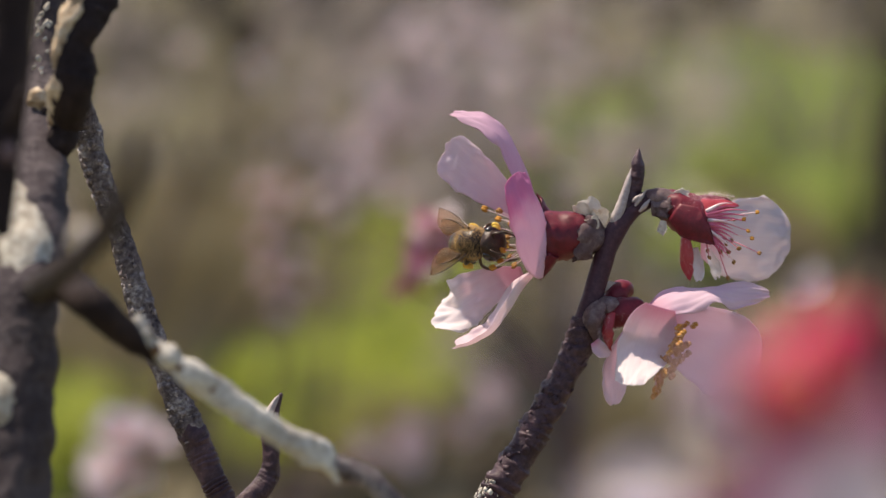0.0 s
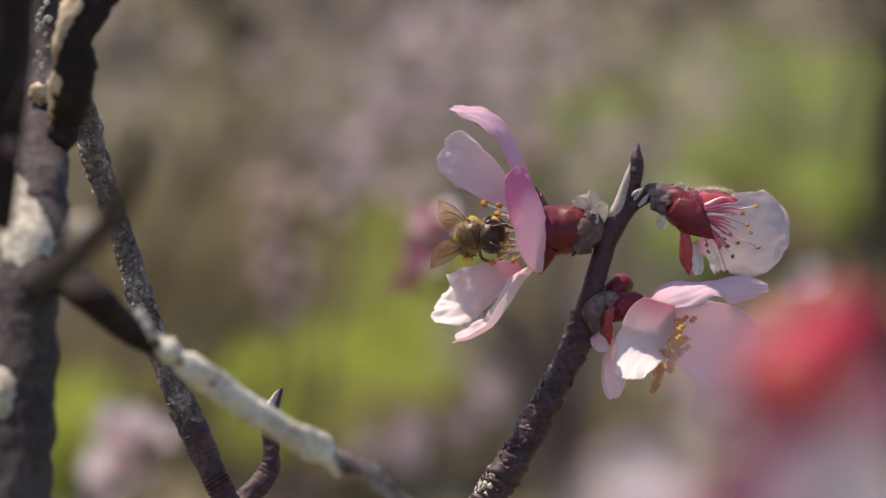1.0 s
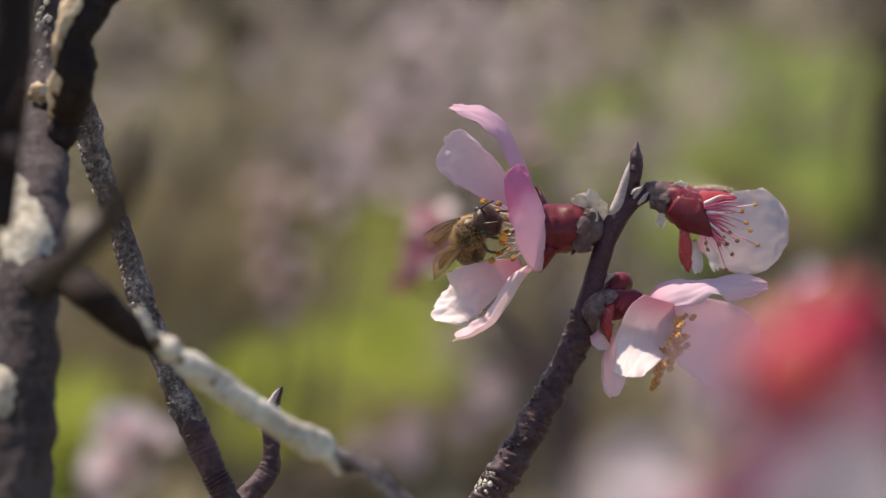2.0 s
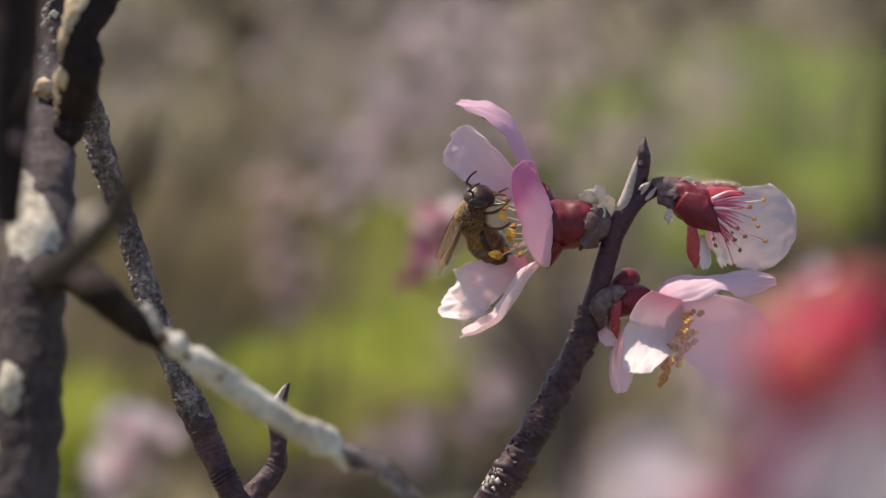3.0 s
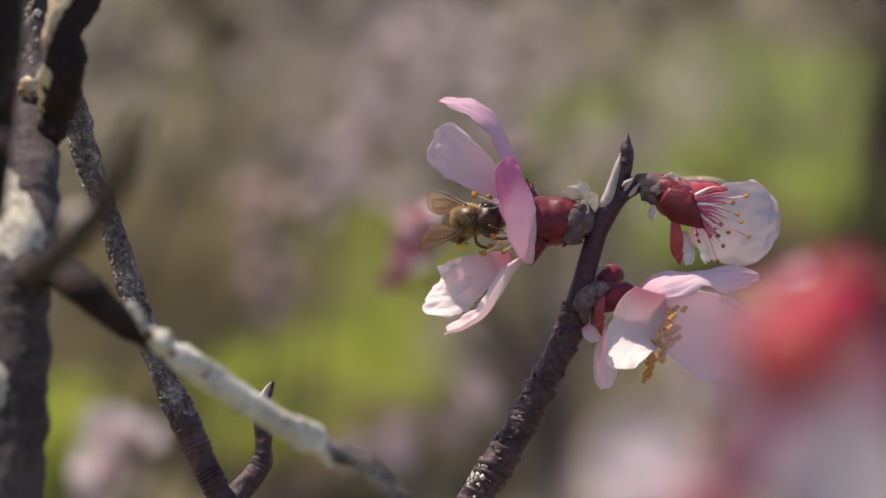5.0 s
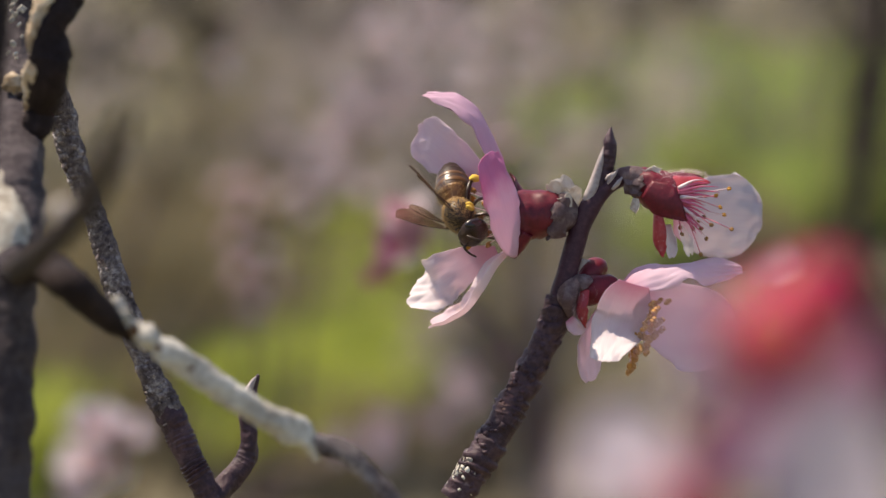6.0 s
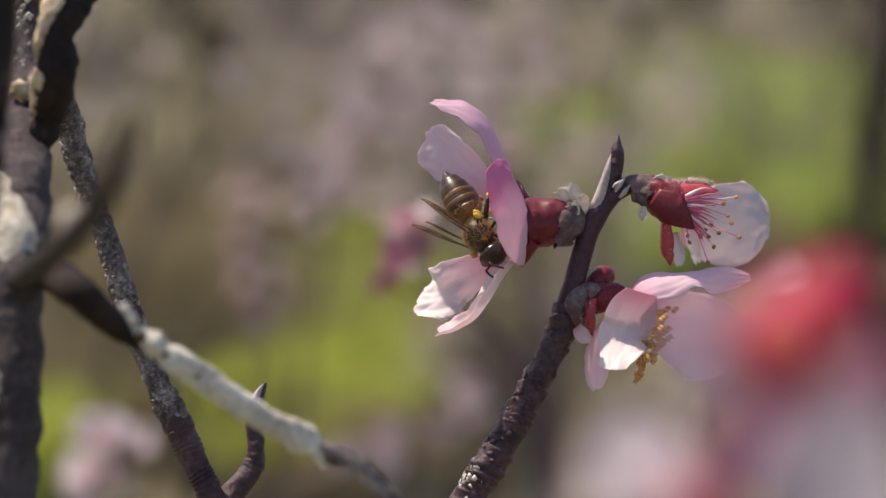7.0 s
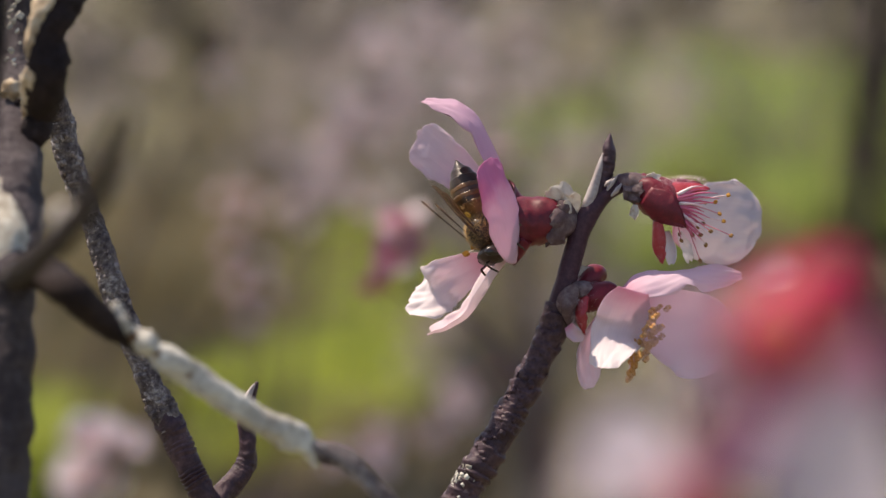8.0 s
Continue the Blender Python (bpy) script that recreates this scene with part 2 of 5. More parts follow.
def part(name, bm, mat, parent, label="", thick=0.0, kind=""):
    """One mesh under a thing; its vertices are given in the same millimetres as the thing's base."""
    origin = Vector(parent["base_mm"]) if "base_mm" in parent else Vector((0, 0, 0))
    ob = new(name, to_mesh(name, bm, mat, origin))
    ob.parent = parent
    ob["base_mm"] = tuple(origin)
    if thick:
        s = ob.modifiers.new("thickness", "SOLIDIFY")
        s.thickness, s.offset = thick * 0.001, 0
    return tagged(ob, label, "", "", kind)


def smooth(a, b, x):
    x = min(1, max(0, (x - a) / (b - a)))
    return x * x * (3 - 2 * x)


def spline(ctrl, n):
    """Catmull-Rom through the control tuples (any dimension), n points."""
    c = [np.array(p, float) for p in ctrl]
    c = [2 * c[0] - c[1], *c, 2 * c[-1] - c[-2]]
    out = []
    for i in range(n):
        s = i / (n - 1) * (len(c) - 3)
        k = min(int(s), len(c) - 4)
        t = s - k
        a, b, d, e = c[k:k + 4]
        out.append(0.5 * (2 * b + (d - a) * t + (2 * a - 5 * b + 4 * d - e) * t * t + (3 * b - a - 3 * d + e) * t ** 3))
    return out


def sweep(bm, ctrl, rings=40, seg=14, rough=0.08, ridge=0.0, pitch=1.2, seed=0.0, grain=0.35, flat=1.0):
    """A tapered, uneven stem through control rows ((x, y, z), radius); ridge: raised bark rings, pitch mm apart."""
    rows = spline([(*p, r) for p, r in ctrl], rings)
    pts = [Vector(r[:3]) for r in rows]
    n = None
    length = 0.0
    loops = []
    for i, p in enumerate(pts):
        t = (pts[min(i + 1, rings - 1)] - pts[max(i - 1, 0)]).normalized()
        if n is None:
            n = t.orthogonal().normalized()
        n = (n - t * n.dot(t)).normalized()
        b = t.cross(n)
        if i:
            length += (p - pts[i - 1]).length
        loop = []
        for j in range(seg):
            a = 2 * math.pi * j / seg
            d = n * math.cos(a) + b * math.sin(a) * flat
            r = max(0.02, rows[i][3])
            q = Vector((math.cos(a) * 1.1 + seed, math.sin(a) * 1.1, length * grain))
            k = 1 + rough * noise.noise(q * 1.0) * 1.6 + rough * 0.7 * noise.noise(q * 3.1) + rough * 0.45 * noise.noise(q * 7.3)
            if ridge:
                w = length / pitch + 2.2 * noise.noise(Vector((seed, 2.0, length * 0.25 / pitch))) + 0.6 * noise.noise(Vector((math.cos(a) * 0.9, math.sin(a) * 0.9 + seed, length * 0.3)))
                ring = math.floor(w)
                w -= ring
                strength = 0.25 + 1.1 * abs(math.sin(ring * 12.99 + seed * 7.0)) ** 1.5
                k += ridge * strength * (smooth(0.0, 0.85, w) - smooth(0.88, 0.99, w)) * (0.6 + 1.0 * noise.noise(Vector((seed + math.cos(a), math.sin(a), length * 0.5))))
            loop.append(bm.verts.new(p + d * r * k))
        loops.append(loop)
    for u, v in zip(loops, loops[1:]):
        for j in range(seg):
            bm.faces.new((u[j], u[(j + 1) % seg], v[(j + 1) % seg], v[j]))
    bm.faces.new(list(reversed(loops[0])))
    bm.faces.new(loops[-1])
    return bm


def stem(ctrl, **kw):
    return sweep(bmesh.new(), ctrl, **kw)


def blob(bm, centre, axes, radii, seg=12, rings=8, rough=0.0, seed=0.0):
    """An ellipsoid with its own axes (3 vectors) and radii, slightly uneven."""
    c, (ax, ay, az) = Vector(centre), axes
    top = bm.verts.new(c + az * radii[2])
    bot = bm.verts.new(c - az * radii[2])
    loops = []
    for i in range(1, rings):
        th = math.pi * i / rings
        loop = []
        for j in range(seg):
            a = 2 * math.pi * j / seg
            d = (math.sin(th) * math.cos(a), math.sin(th) * math.sin(a), math.cos(th))
            k = 1 + rough * noise.noise(Vector(d) * 2.2 + Vector((seed, 0, 0)))
            loop.append(bm.verts.new(c + (ax * d[0] * radii[0] + ay * d[1] * radii[1] + az * d[2] * radii[2]) * k))
        loops.append(loop)
    for j in range(seg):
        bm.faces.new((top, loops[0][j], loops[0][(j + 1) % seg]))
        bm.faces.new((bot, loops[-1][(j + 1) % seg], loops[-1][j]))
        for u, v in zip(loops, loops[1:]):
            bm.faces.new((u[j], v[j], v[(j + 1) % seg], u[(j + 1) % seg]))
    return bm


XYZ = (Vector((1, 0, 0)), Vector((0, 1, 0)), Vector((0, 0, 1)))


def axes_along(d):
    z = Vector(d).normalized()
    x = z.orthogonal().normalized()
    return x, z.cross(x), z


def petal(base, tip, inner, width, bow=1.5, cup=1.5, curl=0.0, ruffle=0.5, seed=0.0, notch=0.6, claw=0.16, nu=22, nv=15, sharp=False):
    """A petal from its claw to its tip; inner: the way its upper face looks; bow, cup, curl, ruffle in mm."""
    bm = bmesh.new()
    uvl = bm.loops.layers.uv.new("along")
    b, t, n = Vector(base), Vector(tip), Vector(inner)
    axis = (t - b).normalized()
    n = (n - axis * n.dot(axis)).normalized()
    side = axis.cross(n)
    mid = (b + t) / 2 - n * bow
    grid = []
    for i in range(nu):
        u = i / (nu - 1)
        c = b * (1 - u) ** 2 + mid * 2 * u * (1 - u) + t * u * u
        w = claw + (1 - claw) * smooth(0.0, 0.52, u)
        if sharp:
            w *= 1 - smooth(0.35, 1.15, u) * 1.05 if u < 1 else 0.02
        elif u > 0.68:
            w *= math.sqrt(max(0.0, 1 - ((u - 0.68) / 0.324) ** 2))
        w *= width / 2
        row = []
        for j in range(nv):
            v = 2 * j / (nv - 1) - 1
            e = (0.25 + 0.75 * abs(v)) * smooth(0.15, 0.8, u)
            q = Vector((u * 2.3 + seed, v * 1.7, seed * 0.37))
            p = c + side * (w * v * (1 + 0.10 * noise.noise(q * 1.7) + 0.12 * noise.noise(Vector((u * 6.3, seed + v, 9.0)))))
            p += n * (cup * (w * v / (width / 2)) ** 2)
            p += n * (curl * smooth(0.62, 1.0, u) ** 1.5)
            p += n * (ruffle * e * (noise.noise(q * 1.3) * 1.3 + 0.5 * noise.noise(q * 3.3)))
            p -= axis * (notch * (1 - abs(v)) ** 2 * smooth(0.75, 1.0, u))
            p += n * (ruffle * 0.55 * smooth(0.72, 1.0, max(abs(v), u)) * noise.noise(Vector((v * 4.3 + seed, u * 5.1, seed))))
            p += axis * (ruffle * 0.7 * noise.noise(Vector((v * 2.6, seed, 4.0))) * smooth(0.7, 1, u))
            row.append(bm.verts.new(p))
        grid.append(row)
    for i in range(nu - 1):
        for j in range(nv - 1):
            f = bm.faces.new((grid[i][j], grid[i + 1][j], grid[i + 1][j + 1], grid[i][j + 1]))
            for lp, (ii, jj) in zip(f.loops, ((i, j), (i + 1, j), (i + 1, j + 1), (i, j + 1))):
                lp[uvl].uv = (ii / (nu - 1), jj / (nv - 1))
    return bm


def blade(rows, cup=0.6, ruffle=0.5, seed=0.0, notch=0.4, lobes=0.08, nu=34, nv=21, cap=0.30):
    """A petal along a bent midline: rows of (place, width in mm, the way its upper face looks); its end is rounded, its rim lobed and crinkled."""
    bm = bmesh.new()
    uvl = bm.loops.layers.uv.new("along")
    fine = spline([(*p, w, *n) for p, w, n in rows], 241)
    widest = max(w for _, w, _ in rows)
    grid = []
    for i in range(nu):
        line = []
        for j in range(nv):
            v = 2 * j / (nv - 1) - 1
            u = (1 - (1 - i / (nu - 1)) ** 1.35) * (1 - cap * (1 - math.sqrt(1 - 0.985 * v * v)))
            k = min(239, int(u * 240))
            f = u * 240 - k
            row = fine[k] * (1 - f) + fine[k + 1] * f
            c, w, n = Vector(row[:3]), row[3], Vector(row[4:])
            axis = Vector((fine[min(240, k + 6)] - fine[max(0, k - 5)])[:3]).normalized()
            n = (n - axis * n.dot(axis)).normalized()
            side = axis.cross(n)
            rim = smooth(0.45, 1.0, max(abs(v), smooth(0.6, 1.0, u)))
            free = smooth(0.1, 0.6, u)
            q = Vector((u * 3.1 + seed, v * 1.6, seed * 0.37))
            p = c + side * (w / 2 * v * (1 + lobes * free * (noise.noise(Vector((u * 7.0 + seed, 3.0 * (1 if v > 0 else -1), 1.0))) * abs(v) + 0.6 * noise.noise(Vector((u * 17.0, seed + v, 9.0))))))
            p += n * (cup * (w * v / widest) ** 2)
            p += n * (ruffle * free * (0.30 + 0.70 * abs(v)) * (noise.noise(q * 1.1) + 0.5 * noise.noise(q * 2.7)))
            p += n * (ruffle * 0.5 * rim * free * noise.noise(Vector((v * 5.1 + seed, u * 9.0, seed))))
            p += axis * (smooth(0.6, 1.0, u) * (lobes * 5.0 * noise.noise(Vector((v * 2.4, seed, 4.0))) + lobes * 2.4 * noise.noise(Vector((v * 6.1, seed, 7.0))) - notch * (1 - abs(v)) ** 2))
            line.append(bm.verts.new(p))
        grid.append(line)
    for i in range(nu - 1):
        for j in range(nv - 1):
            f = bm.faces.new((grid[i][j], grid[i + 1][j], grid[i + 1][j + 1], grid[i][j + 1]))
            for lp, (ii, jj) in zip(f.loops, ((i, j), (i + 1, j), (i + 1, j + 1), (i, j + 1))):
                lp[uvl].uv = (1 - (1 - ii / (nu - 1)) ** 1.35, jj / (nv - 1))
    return bm


def stamen(owner, base, tip, bend, fil_mat, anther_mat, size=0.42, fil_r=0.10):
    b, t = Vector(base), Vector(tip)
    mid = (b + t) / 2 + Vector(bend)
    fil = part("filament", stem([(b, fil_r * 1.4), (mid, fil_r), (t, fil_r * 0.8)], rings=9, seg=6, rough=0.05), fil_mat, owner)
    bm = bmesh.new()
    ax = axes_along((t - mid) + Vector((0.3, 0.2, 0.5)))
    for s in (-1, 1):
        blob(bm, t + ax[0] * size * 0.38 * s, ax, (size * 0.5, size * 0.55, size * 0.95), 8, 6, 0.25, t.x + s)
    part("anther", bm, anther_mat, fil)


# ---- meadow and orchard behind ----
def build_ground():
    bm = bmesh.new()
    grid = []
    xs = [-400, -120, -40, -15] + [i * 0.5 for i in range(-16, 17)] + [15, 40, 120, 400]
    ys = [-400, -100, -30, -8, -3] + [i * 0.6 for i in range(0, 70)] + [60, 100, 200, 500]
    for y in ys:
        row = []
        for x in xs:
            h = 0.06 * noise.noise(Vector((x * 0.5, y * 0.5, 3))) if abs(x) < 12 and -2 < y < 45 else 0
            row.append(bm.verts.new((x, y, h)))
        grid.append(row)
    for a, b in zip(grid, grid[1:]):
        for j in range(len(xs) - 1):
            bm.faces.new((a[j], a[j + 1], b[j + 1], b[j]))
    for f in bm.faces:
        f.smooth = True
    me = bpy.data.meshes.new("ground")
    bm.to_mesh(me)
    bm.free()
    me.materials.append(M_SOIL)
    tagged(new("ground", me), "brown and olive orchard ground with sparse spring growth", "ground", kind="structure")


def build_grass(name, patches, blades, mat, label, height, seed):
    """Blades gathered in patches (x, y, radius, weight) on the ground, all in one mesh."""
    rnd = random.Random(seed)
    verts, faces = [], []
    total = sum(p[3] for p in patches)
    for px, py, pr, weight in patches:
        for _ in range(int(blades * weight / total)):
            r, a = pr * math.sqrt(rnd.random()), rnd.uniform(0, 6.283)
            x, y = px + r * math.cos(a), py + r * math.sin(a) * 1.3
            h = height * rnd.uniform(0.5, 1.2) * (1 - 0.4 * r / pr)
            w = rnd.uniform(0.006, 0.014)
            d = rnd.uniform(0, 3.14)
            lean = (rnd.gauss(0, 0.3) * h, rnd.gauss(0, 0.3) * h)
            cx, cy = math.cos(d) * w, math.sin(d) * w
            k = len(verts)
            verts += [(x - cx, y - cy, -0.02), (x + cx, y + cy, -0.02),
                      (x + cx * 0.8 + lean[0] * 0.4, y + cy * 0.8 + lean[1] * 0.4, h * 0.6),
                      (x - cx * 0.8 + lean[0] * 0.4, y - cy * 0.8 + lean[1] * 0.4, h * 0.6),
                      (x + lean[0], y + lean[1], h)]
            faces += [(k, k + 1, k + 2, k + 3), (k + 3, k + 2, k + 4)]
    me = bpy.data.meshes.new(name)
    me.from_pydata(verts, [], faces)
    me.materials.append(mat)
    tagged(new(name, me), label, "grass", kind="stuff")


def build_tree(x, y, height, spread, blossoms, seed, low=0.5, limbs=11, bark=None):
    """A blossoming orchard tree in metres: trunk, limbs, and a loose crown of small blossoms."""
    rnd = random.Random(seed)
    tree = new("blossom_tree")
    tree.matrix_basis = pose(x, y, 0)
    tagged(tree, "blossoming orchard tree with pale pink crown standing in grass", "tree", "orchard trees")
    ob_mm = (0.0, 0.0, 0.0)
    tree["base_mm"] = ob_mm
    k = 1000.0
    fork = low * k
    bm = stem([((0, 0, -60), 34), ((12, 6, fork * 0.5), 28), ((0, 0, fork), 24)], rings=14, seg=10, rough=0.15, grain=0.004)
    part("trunk", bm, M_TRUNK, tree)
    tips = []
    for i in range(limbs):
        a = i * 2.4 + rnd.uniform(-0.4, 0.4)
        r = spread * k * rnd.uniform(0.45, 1.0)
        z = fork + (height * k - fork) * rnd.uniform(0.25, 1.0)
        e = Vector((r * math.cos(a), r * math.sin(a), z))
        m = Vector((e.x * 0.55, e.y * 0.55, fork + (z - fork) * 0.5))
        rows = [((0, 0, fork - 30), 16), (tuple(m), 10), (tuple(e), 4)]
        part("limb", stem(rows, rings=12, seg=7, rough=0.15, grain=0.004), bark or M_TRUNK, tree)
        tips.append((m, e))
    centres = []
    for _ in range(blossoms // 9):
        m, e = rnd.choice(tips)
        centres.append(m.lerp(e, rnd.random() ** 0.7) + Vector((rnd.gauss(0, 1), rnd.gauss(0, 1), rnd.gauss(0, 1))) * 0.12 * k * spread)
    verts, faces = [], []
    for _ in range(blossoms):
        c = rnd.choice(centres) + Vector((rnd.gauss(0, 1), rnd.gauss(0, 1), rnd.gauss(0, 1))) * 26
        c *= 0.001
        if c.z < 0.08:
            continue
        n = Vector((rnd.gauss(0, 1), rnd.gauss(0, 1), rnd.gauss(0, 1))).normalized()
        u = n.orthogonal().normalized()
        v = n.cross(u)
        r = rnd.uniform(0.014, 0.022)
        q = len(verts)
        verts.append(tuple(c - n * r * 0.4))
        for j in range(10):
            a = j * 0.6283
            rr = r * (1.0 if j % 2 else 0.62)
            verts.append(tuple(c + (u * math.cos(a) + v * math.sin(a)) * rr))
        faces += [(q, q + 1 + j, q + 1 + (j + 1) % 10) for j in range(10)]
    me = bpy.data.meshes.new("crown")
    me.from_pydata(verts, [], faces)
    me.materials.append(M_CROWN)
    crown = new("crown", me)
    crown.parent = tree
    tagged(crown, "loose cloud of small pale pink blossoms")


build_ground()
def scatter_clumps(seed, count, x, y, spread_x, spread_y, size):
    """Places of grass clumps (x, y, radius, weight), loosely gathered round a middle."""
    rnd = random.Random(seed)
    out = []
    for _ in range(count):
        r = size * rnd.uniform(0.6, 1.5)
        out.append((x + rnd.gauss(0, spread_x), y + rnd.gauss(0, spread_y), r, (r / size) ** 2 * rnd.uniform(0.4, 1.6)))
    return out


NEAR_GREEN = scatter_clumps(3, 9, -0.37, 7.05, 0.05, 0.12, 0.07) + scatter_clumps(4, 12, -0.15, 7.35, 0.06, 0.2, 0.08) + scatter_clumps(19, 7, -0.14, 8.3, 0.07, 0.3, 0.09) + scatter_clumps(20, 4, -0.22, 6.5, 0.10, 0.1, 0.06) + scatter_clumps(16, 4, -0.78, 6.4, 0.08, 0.15, 0.08) + scatter_clumps(6, 6, -0.05, 9.6, 0.16, 0.6, 0.12)
OLIVE = scatter_clumps(7, 30, -0.35, 8.6, 0.40, 1.1, 0.15) + scatter_clumps(8, 20, -0.9, 10.5, 0.5, 1.2, 0.2) + scatter_clumps(9, 24, 0.9, 12.0, 0.7, 2.0, 0.25)
FAR_GREEN = scatter_clumps(11, 14, 1.15, 13.2, 0.22, 1.0, 0.22) + scatter_clumps(12, 18, 1.95, 16.5, 0.30, 1.8, 0.34) + scatter_clumps(13, 8, 0.62, 10.8, 0.12, 0.6, 0.16) + scatter_clumps(14, 10, 1.5, 11.6, 0.2, 0.8, 0.2) + scatter_clumps(17, 6, 1.02, 13.8, 0.05, 0.3, 0.2)
build_grass("grass", NEAR_GREEN, 25000, M_GRASS, "fresh bright green spring grass in clumps", 0.22, 4)
build_grass("grass", FAR_GREEN, 60000, M_GRASS_FAR, "soft green spring grass in clumps", 0.30, 6)
build_grass("weeds", OLIVE, 20000, M_WEED, "olive and brownish weeds between the grass", 0.24, 7)
build_grass("dry_grass", [(-0.25, 8.0, 0.7, 1.0), (-0.15, 6.6, 0.4, 1.6), (0, 11, 3.2, 3), (-1, 16, 4, 2), (1.5, 22, 5, 2)], 14000, M_STRAW, "dry straw-coloured grass between the trees", 0.16, 5)
build_tree(0.23, 6.2, 1.35, 0.45, 520, 11, 0.12)
# next two trees stand mostly out of view, added to shade the lower-left ground
build_tree(-1.18, 7.0, 1.3, 0.4, 220, 18, 0.12)
build_tree(-1.2, 8.0, 1.30, 0.55, 220, 12, 0.12)
build_tree(-0.43, 11.5, 0.75, 0.4, 420, 19, 0.1)
build_tree(0.45, 9.5, 1.25, 0.60, 520, 13, 0.12)
build_tree(0.05, 10.5, 1.2, 0.55, 500, 21, 0.12)
build_tree(1.35, 11.5, 1.15, 0.60, 90, 14, 0.12)
build_tree(-1.9, 13.0, 1.3, 0.9, 500, 15, 0.12)
# rear trees: dense limbs whose shade is painted by the darker wood
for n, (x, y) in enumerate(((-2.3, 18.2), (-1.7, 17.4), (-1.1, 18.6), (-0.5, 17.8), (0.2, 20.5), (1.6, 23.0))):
    build_tree(x, y, 1.2, 0.8, 160, 31 + n, 0.15, 36, M_SHADED_WOOD)
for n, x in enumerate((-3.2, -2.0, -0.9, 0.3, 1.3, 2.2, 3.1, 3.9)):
    build_tree(x, 25.0 + 1.5 * math.sin(n * 2.0), 1.5, 0.9, 130, 51 + n, 0.15, 60, M_SHADED_WOOD)
build_tree(-0.2, 14.0, 1.2, 0.9, 900, 16, 0.12)
build_tree(2.6, 17.0, 1.3, 0.9, 700, 17, 0.12)


# ---- branches ----
def flakes(rows, count, size, seed, facing=(0, -1, 0.2)):
    """Thin lifting chips of bark along a stem, on the side that faces a given way."""
    rnd = random.Random(seed)
    line = spline([(*p, r) for p, r in rows], 120)
    want = Vector(facing).normalized()
    bm = bmesh.new()
    for _ in range(count):
        k = rnd.randrange(1, 119)
        c, r = Vector(line[k][:3]), line[k][3]
        t = Vector((line[k + 1] - line[k - 1])[:3]).normalized()
        d = want + Vector((rnd.gauss(0, 0.7), rnd.gauss(0, 0.4), rnd.gauss(0, 0.5)))
        d = (d - t * d.dot(t)).normalized()
        e = t.cross(d)
        a, w = size * rnd.uniform(0.4, 1.2), size * rnd.uniform(0.4, 1.3)
        turn = rnd.gauss(0, 0.5)
        u, v = t * math.cos(turn) + e * math.sin(turn), e * math.cos(turn) - t * math.sin(turn)
        m = c + d * r * rnd.uniform(0.97, 1.06)
        lift = size * rnd.uniform(0.05, 0.35)
        low = [m - u * a - v * w * 0.7, m - u * a * 0.6 + v * w, m + u * a + v * w * 0.6 + d * lift, m + u * a * 0.8 - v * w * 0.8 + d * lift * 0.8]
        top = [bm.verts.new(p + d * size * 0.10) for p in low]
        low = [bm.verts.new(p - d * size * 0.15) for p in low]
        bm.faces.new(top)
        bm.faces.new(low[::-1])
        for i in range(4):
            j = (i + 1) % 4
            bm.faces.new((low[i], low[j], top[j], top[i]))
    return bm


